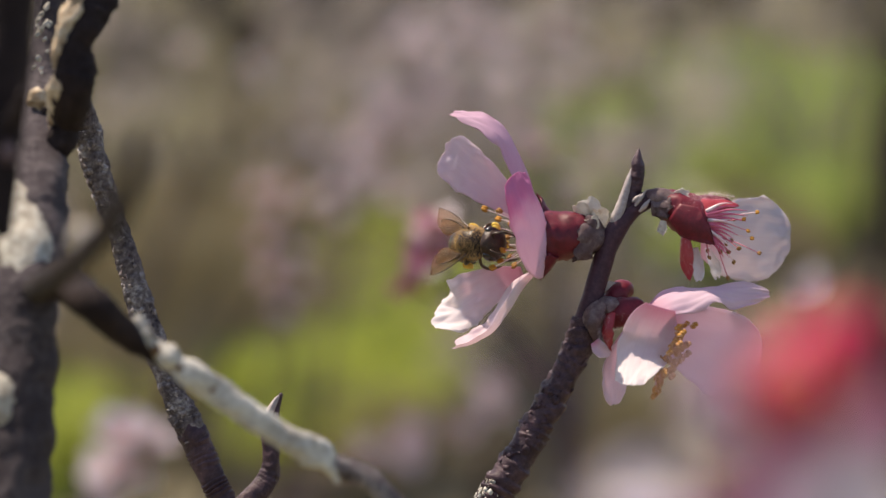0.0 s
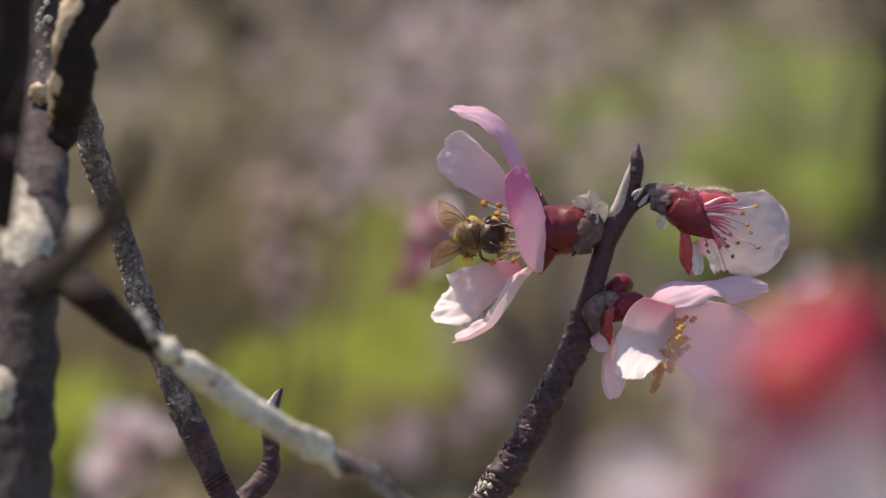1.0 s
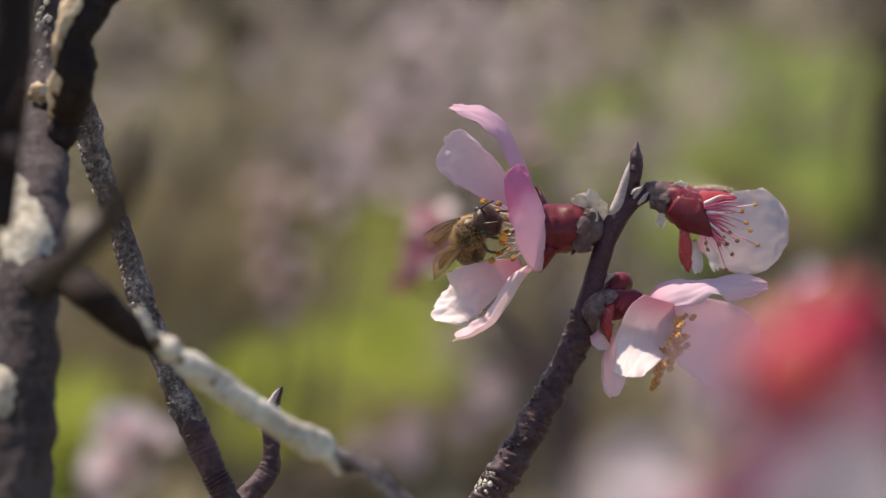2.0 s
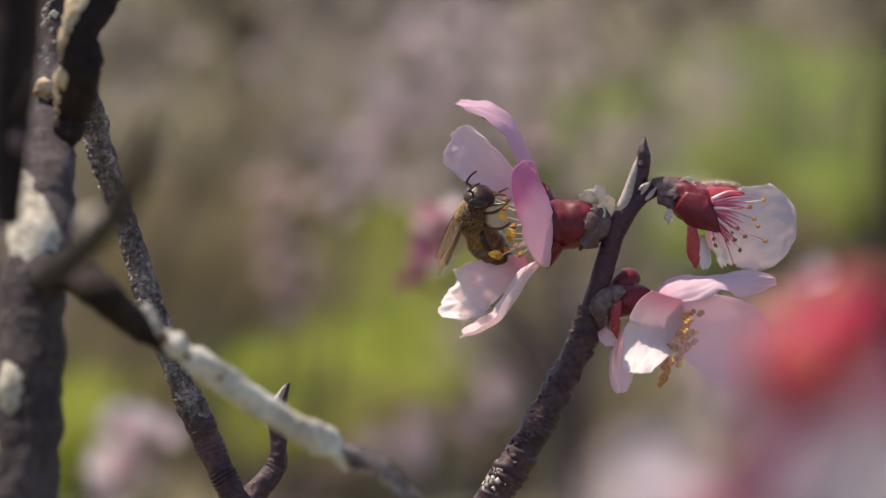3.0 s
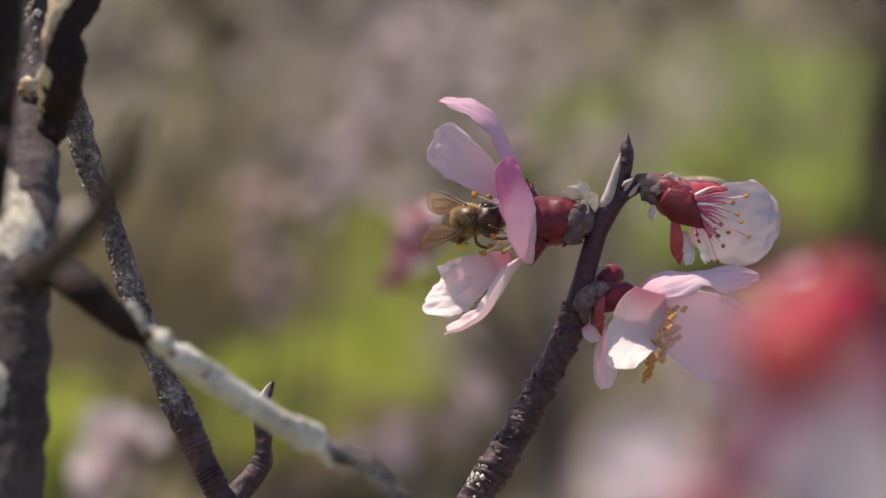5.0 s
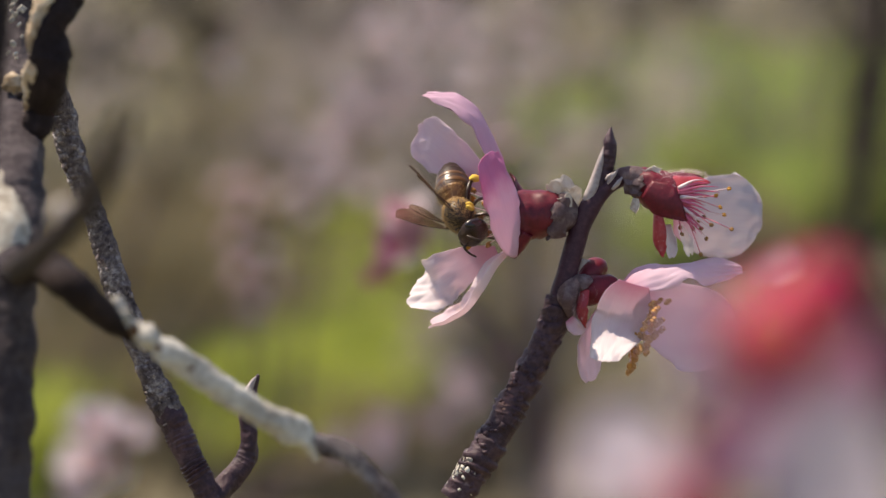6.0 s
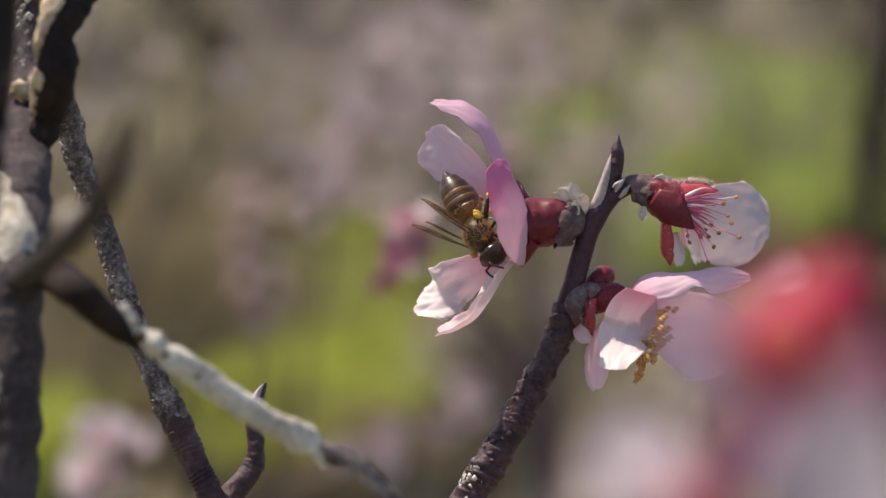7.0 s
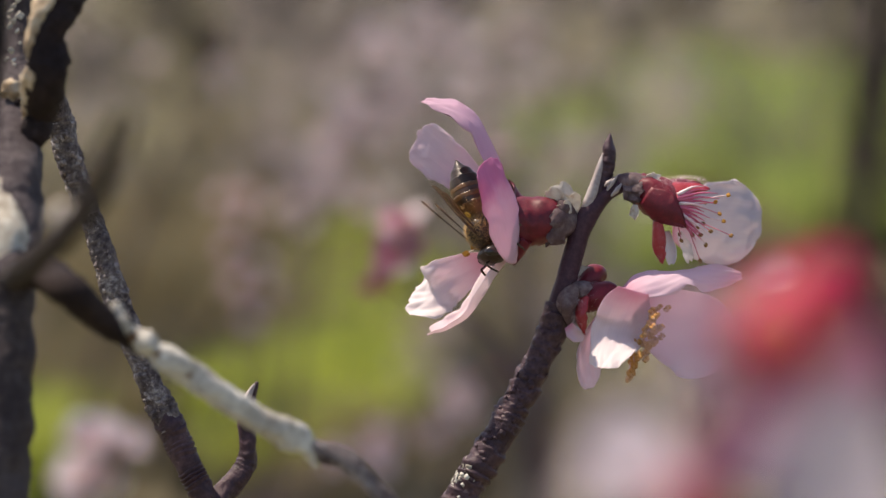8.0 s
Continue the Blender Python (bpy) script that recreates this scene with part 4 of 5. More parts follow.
def build_spent_blossom():
    fl = thing("spent_blossom", (26.92, 0.00, 6.11), "half-shed blossom with red sepals and one white petal", "flower", "blossoms on the branch")
    part("stalk", stem([((26.21, 0.30, 6.55), 0.9), ((28.04, 0.20, 6.55), 1.5), ((29.86, 0.00, 5.96), 1.8)], rings=14, seg=14, rough=0.12), M_SCALE, fl)
    cup = [((28.68, 0.00, 6.41), 1.5), ((30.20, 0.00, 5.42), 2.3), ((32.04, 0.00, 4.42), 2.7), ((34.03, 0.00, 3.46), 2.6), ((34.76, 0.00, 3.17), 2.0)]
    part("calyx", stem(cup, rings=26, seg=24, rough=0.16, seed=5.0), M_CALYX, fl, "deep red calyx cup")
    # glossy sepals: one towards the lens, one hanging, two above with frosty hairs
    sep = (([((29.85, -2.40, 4.81), 2.6, (0.1, 1, 0.2)), ((31.55, -3.20, 3.47), 4.4, (0.1, 1, 0.3)), ((33.28, -3.60, 2.14), 3.0, (0.2, 1, 0.2)), ((35.07, -3.20, 0.59), 0.4, (0.3, 1, 0))], M_CALYX, 0.9, 2.2),
           ([((31.08, -1.60, 1.64), 2.0, (0.9, 0.4, 0)), ((31.13, -1.80, -0.57), 2.5, (0.8, 0.6, 0)), ((31.51, -1.60, -2.56), 2.0, (0.7, 0.7, 0)), ((32.05, -1.20, -4.04), 0.7, (0.7, 0.7, 0))], M_SEPAL, 0.7, 3.2),
           ([((31.06, -1.00, 5.71), 2.6, (0, 0.4, -1)), ((33.65, -1.00, 6.22), 3.4, (0, 0.5, -1)), ((36.27, -0.60, 6.22), 2.8, (0.1, 0.5, -1)), ((38.38, -0.20, 5.55), 0.9, (0.1, 0.5, -1))], M_SEPAL, 0.7, 4.2),
           ([((31.29, 2.00, 6.13), 2.4, (0, 0, -1)), ((33.94, 2.60, 6.95), 3.2, (0, 0, -1)), ((36.21, 3.00, 6.80), 2.2, (0.1, 0, -1)), ((37.87, 3.20, 6.13), 0.8, (0.2, 0, -1))], M_CALYX, 0.8, 5.2))
    for rows, mat, cup_mm, s in sep:
        part("sepal", blade(rows, cup_mm, 0.35, s, 0.0, 0.06, 22, 13, 0.3), mat, fl, "glossy red sepal with fine hairs", 0.25)
    part("hairs", fuzz((32.02, -0.50, 4.19), (2.8, 2.7, 2.6), 220, 0.5, 31, lambda d: d.y < 0.5 and d.z > 0.25, (0.3, 0, 0.1), 0.012), M_HAIR, fl, "fine white hairs", kind="stuff")
    part("hairs", fuzz((34.98, -1.00, 6.44), (3.0, 0.9, 0.7), 420, 0.55, 32, lambda d: d.z > -0.2, (0.3, 0, 0.5), 0.013), M_HAIR, fl, "fine white hairs", kind="stuff")
    part("hairs", fuzz((31.32, -2.20, -1.31), (0.8, 0.5, 2.2), 160, 0.4, 38, lambda d: d.y < 0.3, (0.5, -0.2, -0.3), 0.012), M_HAIR, fl, "fine white hairs", kind="stuff")
    part("petal", blade([((33.97, 5.00, 0.71), 3.6, (0, -1, -0.1)), ((37.38, 8.00, 1.01), 9.0, (-0.05, -1, -0.1)), ((41.06, 11.00, 1.24), 11.4, (-0.05, -1, -0.08)), ((44.30, 13.00, 1.17), 11.2, (0.05, -1, -0.05)), ((46.80, 13.50, 0.85), 9.6, (0.25, -0.95, 0))], -1.0, 0.9, 3.9, 0.2, 0.06, 40, 27, 0.42), M_PETAL_WHITE, fl, "thin white petal with light passing through", 0.10)
    part("petal", blade([((32.71, 0.50, 0.17), 1.0, (0.2, -0.8, 0.5)), ((33.12, 0.20, -2.28), 1.5, (0.1, -0.8, 0.5)), ((33.50, 0.40, -4.35), 1.4, (-0.3, -0.8, 0.4))], 0.5, 0.4, 5.9, 0.3, 0.1, 20, 11, 0.3), M_PETAL_SNOW, fl, "small shrivelled petal", 0.08)
    part("petal", blade([((34.55, 3.00, 0.17), 0.9, (0.2, -0.8, 0.5)), ((35.32, 3.40, -2.07), 1.6, (0.1, -0.8, 0.5)), ((36.24, 3.80, -3.94), 1.4, (-0.3, -0.8, 0.5))], 0.6, 0.5, 8.9, 0.3, 0.1, 20, 11, 0.3), M_PETAL_SNOW, fl, "small shrivelled petal", 0.08)
    core = Vector((34.66, -0.40, 3.16))
    rnd = random.Random(21)
    tips = ((40.71, -2.00, 4.78), (38.92, -3.00, 3.88), (39.72, 0.00, 2.36), (40.13, -1.00, 1.39), (40.79, -4.00, -0.53), (38.25, -3.00, 0.06), (37.65, 1.00, 1.12), (37.01, -2.00, -0.37), (36.06, -1.00, -0.36),
            (37.98, 2.00, 3.88), (36.98, 1.00, 0.68), (34.42, -3.00, -1.10), (35.33, -1.00, 1.12), (37.10, 0.00, -3.77), (34.45, 0.00, -0.21), (37.94, 1.00, -1.70))
    for i, t in enumerate(tips):
        b = core + Vector((rnd.uniform(-1.5, 0.2), rnd.uniform(-1.5, 1.2), rnd.uniform(-1.4, 1.6)))
        stamen(fl, b, t, (0, rnd.uniform(-0.5, 0.3), rnd.uniform(-0.1, 0.6)), M_FILAMENT_RED if i % 3 else M_FILAMENT, M_ANTHER if i < 4 else M_ANTHER_BROWN, 0.33, 0.085)
    # stout pink filament feet fan out of the cup
    for i in range(14):
        a = -0.30 + 0.095 * i
        r = rnd.uniform(3.4, 5.4)
        b = core + Vector((-0.6, -1.7 - 0.5 * rnd.random(), 1.7 - 0.22 * i))
        t = b + Vector((r * math.cos(a), -0.8 + 0.8 * rnd.random(), -r * math.sin(a)))
        part("filament", stem([(b, 0.30), ((b + t) / 2 + Vector((0.2, -0.3, 0.45 - 0.05 * i)), 0.15), (t, 0.03)], rings=9, seg=6), M_FILAMENT_ROSE if i % 5 else M_FILAMENT, fl, "pink filament")
    for i, (b, t, n, w) in enumerate((((27.00, -1.00, 6.10), (30.29, -1.60, 7.55), (0, -0.6, 1), 3.0), ((27.00, -1.00, 5.36), (29.47, -2.60, 5.54), (0, -1, 0.2), 3.2), ((28.44, -1.50, 5.71), (29.11, -2.40, 4.22), (0.3, -1, -0.2), 2.4))):
        scale_leaf(fl, b, t, Vector(n) * -1, w, M_SCALE, 7.3 + i, 1.0, -0.7)
    for i, (b, t, w) in enumerate((((29.59, -1.00, 6.60), (32.10, -1.00, 7.11), 1.7), ((28.58, -1.50, 3.65), (28.26, -1.80, 1.65), 1.2))):
        part("bud_scale", blade([(b, w * 0.6, (0, -1, 0.5)), (Vector(b).lerp(Vector(t), 0.5), w, (0, -1, 0.5)), (t, w * 0.9, (0, -1, 0.5))], 0.4, 0.4, 2.1 + i, 0.4, 0.2, 16, 11, 0.3), M_SCALE_DRY, fl, "pale dry papery scale", 0.05)
    return fl


def build_low_blossom():
    fl = thing("blossom", (18.98, 0.00, -8.75), "drooping pink blossom with orange-yellow anthers", "flower", "blossoms on the branch")
    cup = [((19.42, 0.00, -8.90), 1.5), ((21.04, 0.00, -8.70), 1.9), ((22.88, 0.00, -8.35), 1.9), ((24.72, 0.00, -8.15), 1.8), ((25.82, 0.00, -8.30), 1.6)]
    part("calyx", stem(cup, rings=24, seg=22, rough=0.14, seed=8.0), M_CALYX, fl, "deep red calyx cup")
    part("hairs", fuzz((22.14, 0.00, -8.60), (2.3, 2.0, 1.9), 300, 0.5, 33, lambda d: d.y < 0.2, (-0.2, 0, 0.1), 0.011), M_HAIR, fl, "fine white hairs", kind="stuff")
    part("sepal", blade([((21.58, -2.00, -8.12), 1.6, (0.7, 0.7, 0.2)), ((20.95, -2.60, -9.73), 2.3, (0.8, 0.6, 0)), ((21.08, -2.80, -11.35), 1.8, (0.8, 0.6, -0.1)), ((21.69, -2.40, -13.05), 0.5, (0.7, 0.7, -0.2))], 0.6, 0.35, 1.2, 0.0, 0.08, 22, 13, 0.3), M_SEPAL, fl, "red sepal with pale hairs", 0.25)
    part("hairs", fuzz((21.01, -2.80, -10.61), (0.8, 0.5, 2.0), 260, 0.5, 36, lambda d: d.y < 0.4, (-0.5, -0.2, -0.2), 0.015), M_HAIR, fl, "fine white hairs", kind="stuff")
    part("sepal", blade([((19.65, -2.00, -11.95), 1.2, (-0.4, -1, 0)), ((20.37, -2.20, -12.90), 1.9, (-0.4, -1, 0)), ((21.56, -2.00, -13.87), 1.2, (-0.4, -1, 0))], 0.4, 0.2, 5.1, 0, 0.05, 14, 9, 0.3), M_PETAL, fl, "pink sepal", 0.2)
    # upper petal, lower rim rolled to the sun on one half, upper rim on the other
    part("petal", blade([((25.97, -2.50, -8.43), 2.4, (0.1, -0.55, 0.8)), ((28.25, -3.60, -6.73), 4.8, (0.05, -0.6, 0.75)), ((31.42, -3.60, -5.79), 6.0, (0, -0.50, 0.84)), ((34.36, -2.60, -5.22), 6.2, (0, -0.20, 0.95)), ((38.04, -1.00, -5.62), 4.2, (0.15, -0.72, 0.65)), ((42.72, 0.00, -5.86), 2.2, (0.1, -0.9, 0.3))], -1.0, 0.9, 2.7, 0.3, 0.10, 50, 27, 0.16), M_PETAL, fl, "upper petal with rolled white rim", 0.08)
    # petal towards the lens, its foot in shade and its lip flared to the sun
    part("petal", blade([((27.91, -6.40, -7.49), 4.2, (0.12, -0.9, -0.42)), ((27.23, -5.60, -9.11), 6.2, (0.12, -0.9, -0.42)), ((26.56, -4.60, -11.03), 6.8, (0.10, -0.9, -0.42)), ((25.91, -4.40, -12.79), 6.7, (-0.05, -0.97, -0.1)), ((24.96, -6.60, -15.06), 6.2, (-0.28, -0.62, 0.72)), ((23.90, -9.60, -17.27), 5.2, (-0.30, -0.52, 0.78))], -0.5, 0.6, 6.2, -0.2, 0.07, 44, 25, 0.14), M_PETAL_PALE, fl, "pale petal hanging towards the lens with sunlit lip", 0.08)
    part("petal", blade([((27.20, 3.00, -10.24), 3.2, (-0.2, -0.9, 0.2)), ((32.12, 4.00, -11.77), 9.0, (-0.2, -0.9, 0.2)), ((37.06, 5.00, -14.06), 11.5, (-0.2, -0.9, 0.2)), ((41.17, 5.00, -16.70), 10.0, (-0.2, -0.9, 0.2))], 1.2, 0.7, 8.8, 0.4, 0.06, 34, 23, 0.35), M_PETAL, fl, "broad pink back petal", 0.10)
    part("petal", blade([((25.28, 2.00, -9.84), 2.0, (0.6, -0.7, 0.1)), ((22.81, 2.00, -13.55), 3.6, (0.6, -0.7, 0.1)), ((21.91, 2.00, -16.89), 4.2, (0.5, -0.8, 0.1)), ((22.26, 2.00, -20.61), 3.4, (0.4, -0.8, 0.1))], 0.9, 0.5, 10.4, 0.3, 0.06, 26, 15, 0.3), M_PETAL, fl, "pink petal hanging behind", 0.10)
    core = Vector((26.26, -1.00, -9.57))
    rnd = random.Random(5)
    low, high = Vector((26.95, -6.00, -18.44)), Vector((30.78, -6.00, -9.70))
    out = Vector((1, 0, 0.42)).normalized()
    for i in range(50):
        a = (i + 0.5) / 50
        spread = (0.5 + 2.6 * math.sin(math.pi * min(1, a * 1.15)) ** 2) * rnd.random() ** 1.3
        t = low.lerp(high, a) + out * spread + Vector((rnd.gauss(0, 0.35), -1.2 + 3.0 * rnd.random(), rnd.gauss(0, 0.35)))
        stamen(fl, core + Vector((rnd.uniform(-0.8, 0.8), rnd.uniform(-0.8, 0.8), rnd.uniform(-0.8, 0.8))), t, (0.8, 2.6, 0), M_FILAMENT_SOFT, M_ANTHER, 0.60, 0.045)
    for i, (b, m, t, n, w) in enumerate((((19.55, -1.00, -11.83), (19.02, -3.00, -9.13), (20.67, -2.60, -6.57), (0.5, 1, 0.1), 2.8), ((20.41, -1.50, -12.11), (19.88, -3.40, -9.71), (20.50, -3.00, -7.66), (-0.4, 1, 0), 2.2),
                                         ((19.73, -0.50, -8.66), (20.69, -2.20, -7.09), (22.76, -2.00, -6.65), (0, 1, -0.6), 2.6), ((19.60, 0.00, -10.89), (18.82, -1.00, -9.75), (18.98, -0.80, -7.91), (0.8, 0.6, 0), 2.6))):
        part("bud_scale", blade([(b, w * 0.6, n), (m, w, n), (t, w * 0.8, n)], 0.7, 0.25, 4.3 + i, 0.1, 0.07, 22, 15, 0.35), M_SCALE, fl, "papery grey-brown bud scale", 0.04)
    return fl


def build_bud():
    bud = thing("flower_bud", (21.51, 2.00, -7.32), "small closed red flower bud on the twig", "bud")
    part("bud", stem([((21.14, 2.00, -7.69), 0.9), ((22.26, 2.20, -6.73), 1.7), ((23.23, 2.40, -5.84), 1.9), ((24.12, 2.50, -5.55), 1.5), ((24.87, 2.60, -5.85), 0.4)], rings=18, seg=18, rough=0.08), M_CALYX, bud)
    part("bud_scale", petal((21.26, 1.50, -5.83), (22.44, 1.50, -4.36), (0, 1, 0), 1.6, 0.3, 0.4, 0, 0.1, 2, 0, 0.6, 8, 6), M_SCALE_DRY, bud, "", 0.15)


def flower_meshes(owner, c, facing, size, seed, petals=5, opening=0.55, mats=None, up=None):
    """A whole blossom at c (mm) that faces a given way; its parts go under owner."""
    rnd = random.Random(seed)
    c = Vector(c)
    x, y, z = axes_along(facing)
    if up is not None:
        x = (Vector(up) - z * Vector(up).dot(z)).normalized()
        y = z.cross(x)
    mats = mats or (M_PETAL, M_PETAL_PALE)
    part("calyx", stem([(c - z * size * 0.42, size * 0.07), (c - z * size * 0.30, size * 0.13), (c - z * size * 0.05, size * 0.17), (c, size * 0.12)], rings=12, seg=14, rough=0.08, seed=seed), M_CALYX, owner, "deep red calyx cup")
    for i in range(petals):
        a = 2 * math.pi * i / 5 + rnd.uniform(-0.12, 0.12)
        d = x * math.cos(a) + y * math.sin(a)
        tip = c + d * size * rnd.uniform(0.85, 1.0) + z * size * opening * rnd.uniform(0.7, 1.2)
        part("petal", petal(c + d * size * 0.12, tip, z - d * 0.5, size * rnd.uniform(0.72, 0.85), size * 0.08, size * 0.08, size * 0.03, size * 0.05, seed + i * 2.3, size * 0.04, 0.2, 12, 9), mats[i % 2], owner, "", 0.12)
    bm, bm2 = bmesh.new(), bmesh.new()
    for i in range(16):
        a, r = rnd.uniform(0, 6.28), rnd.uniform(0.1, 0.4) * size
        t = c + (x * math.cos(a) + y * math.sin(a)) * r + z * size * rnd.uniform(0.3, 0.6)
        sweep(bm, [(c, 0.12), ((c + t) / 2, 0.1), (t, 0.08)], 4, 5, 0.0)
        blob(bm2, t, XYZ, (0.4, 0.4, 0.55), 6, 5)
    fil = part("stamen_tuft", bm, M_FILAMENT_RED, owner, kind="stuff")
    part("pollen_tuft", bm2, M_ANTHER, fil, kind="stuff")


def build_near_blossom():
    """Drooping blossom right before the lens, far out of focus."""
    fl = thing("blossom", (21.69, -250.00, -4.60), "pink blossom with red calyx very close to the lens", "flower", "blossoms near the lens")
    cup = [((22.14, -250.00, -3.85), 1.38), ((20.62, -251.00, -5.55), 2.51), ((19.32, -252.00, -6.85), 3.16), ((18.08, -253.00, -8.13), 3.28), ((17.44, -253.00, -9.30), 2.40)]
    part("calyx", stem(cup, rings=20, seg=20, rough=0.06), M_CALYX_NEAR, fl, "bright red calyx cup")
    for b, t, n, w, m, s in (((18.27, -254.00, -7.55), (12.36, -253.00, -7.31), (0.3, -1, -0.1), 4.6, M_PETAL, 1.0),
                             ((18.41, -254.00, -7.55), (14.85, -253.00, -6.13), (0.2, -1, 0), 4.4, M_PETAL_ROSE, 7.0),
                             ((18.74, -255.00, -8.09), (16.52, -254.00, -11.64), (0.2, -1, 0), 3.6, M_PETAL_ROSE, 8.0),
                             ((17.58, -255.00, -8.96), (13.44, -253.00, -10.09), (-0.3, -0.75, 0.55), 1.7, M_PETAL_SNOW, 2.0),
                             ((17.87, -255.00, -9.83), (14.18, -254.00, -14.99), (0.2, -1, -0.2), 5.0, M_PETAL_DUSK, 3.0),
                             ((18.62, -256.00, -9.77), (17.18, -256.00, -15.82), (0.1, -1, 0.1), 4.0, M_PETAL, 6.0),
                             ((20.39, -258.00, -8.51), (21.62, -259.00, -18.37), (-0.5, -0.45, 0.85), 7.6, M_PETAL_WHITE, 4.0),
                             ((20.79, -250.00, -7.44), (25.27, -248.00, -9.94), (-0.3, -1, 0.2), 5.0, M_PETAL_DEEP, 5.0)):
        part("petal", petal(b, t, n, w, 0.8, 1.0, 0, 0.5, s, 0.4, 0.3), m, fl, "", 0.12)
    bm = bmesh.new()
    rnd = random.Random(2)
    for i in range(6):
        blob(bm, Vector((17.03, -258.00, -6.86)) + Vector((rnd.gauss(0, 0.9), rnd.uniform(-1, 1), rnd.gauss(0, 1.1))), XYZ, (0.42, 0.42, 0.5), 6, 5)
    part("pollen_tuft", bm, M_ANTHER, fl, "cluster of orange-yellow anthers", kind="stuff")
    low = thing("blossom", (13.00, -256.00, -14.96), "white-petalled blossom very close to the lens", "flower", "blossoms near the lens")
    foot = Vector((13.00, -256.00, -14.96))
    part("calyx", stem([(foot + Vector((0.6, 0, -3.0)), 0.5), (foot + Vector((0.4, 0, -1.6)), 1.6), (foot, 1.8)], rings=12, seg=14, rough=0.08), M_CALYX_NEAR, low, "red calyx cup")
    for t, n, w, s in (((8.25, -253.00, -11.86), (-0.3, -0.55, 0.75), 5.0, 7.0), ((7.18, -254.00, -15.14), (-0.2, -0.6, 0.75), 4.6, 9.0)):
        part("petal", petal(foot, t, n, w, 0.6, 0.8, 0, 0.5, s, 0.4, 0.3), M_PETAL_WHITE, low, "", 0.12)
    # twig before the lens, shade painted in by the dark bark
    br = thing("bare_twig", (23.76, -248.00, 0.64), "twig that carries the near blossom, its shade put into a dark bark colour", "branch")
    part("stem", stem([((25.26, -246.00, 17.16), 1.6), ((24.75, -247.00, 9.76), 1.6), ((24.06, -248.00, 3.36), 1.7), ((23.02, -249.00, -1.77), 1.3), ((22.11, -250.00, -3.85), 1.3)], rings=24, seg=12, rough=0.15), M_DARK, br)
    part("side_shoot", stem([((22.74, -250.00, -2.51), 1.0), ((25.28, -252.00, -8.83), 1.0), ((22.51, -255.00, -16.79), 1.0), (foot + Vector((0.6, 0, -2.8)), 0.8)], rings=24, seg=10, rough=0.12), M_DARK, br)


def build_spray(i, rows, flowers):
    """A blossoming twig a little way behind, out of focus: stem rows, and blossoms (place, facing, size, petals)."""
    tw = thing("orchard_twig", rows[0][0], "dark twig with pink blossoms farther back in the orchard", "twig", "blossoming twigs behind")
    part("stem", stem(rows, rings=30, seg=10, rough=0.1, seed=i * 1.7, grain=0.05), M_DARK if rows[0][1] == 7 else M_TWIG, tw)
    top, low = Vector(rows[-1][0]), Vector(rows[-2][0])
    for j, (c, facing, size, mats) in enumerate(flowers):
        foot = Vector(c) - Vector(facing).normalized() * size * 0.40
        near = low.lerp(top, min(1, max(0, (foot.z - low.z) / (top.z - low.z))))
        part("side_shoot", stem([(near, 0.9), ((near + foot) / 2 + Vector((0, 2, -2)), 0.7), (foot, 0.6)], rings=10, seg=7), M_TWIG, tw)
        fl = thing("blossom", c, "pink blossom farther back in the orchard", "flower", "blossoms behind")
        flower_meshes(fl, c, facing, size, i * 10 + j, 5, 0.55, mats)


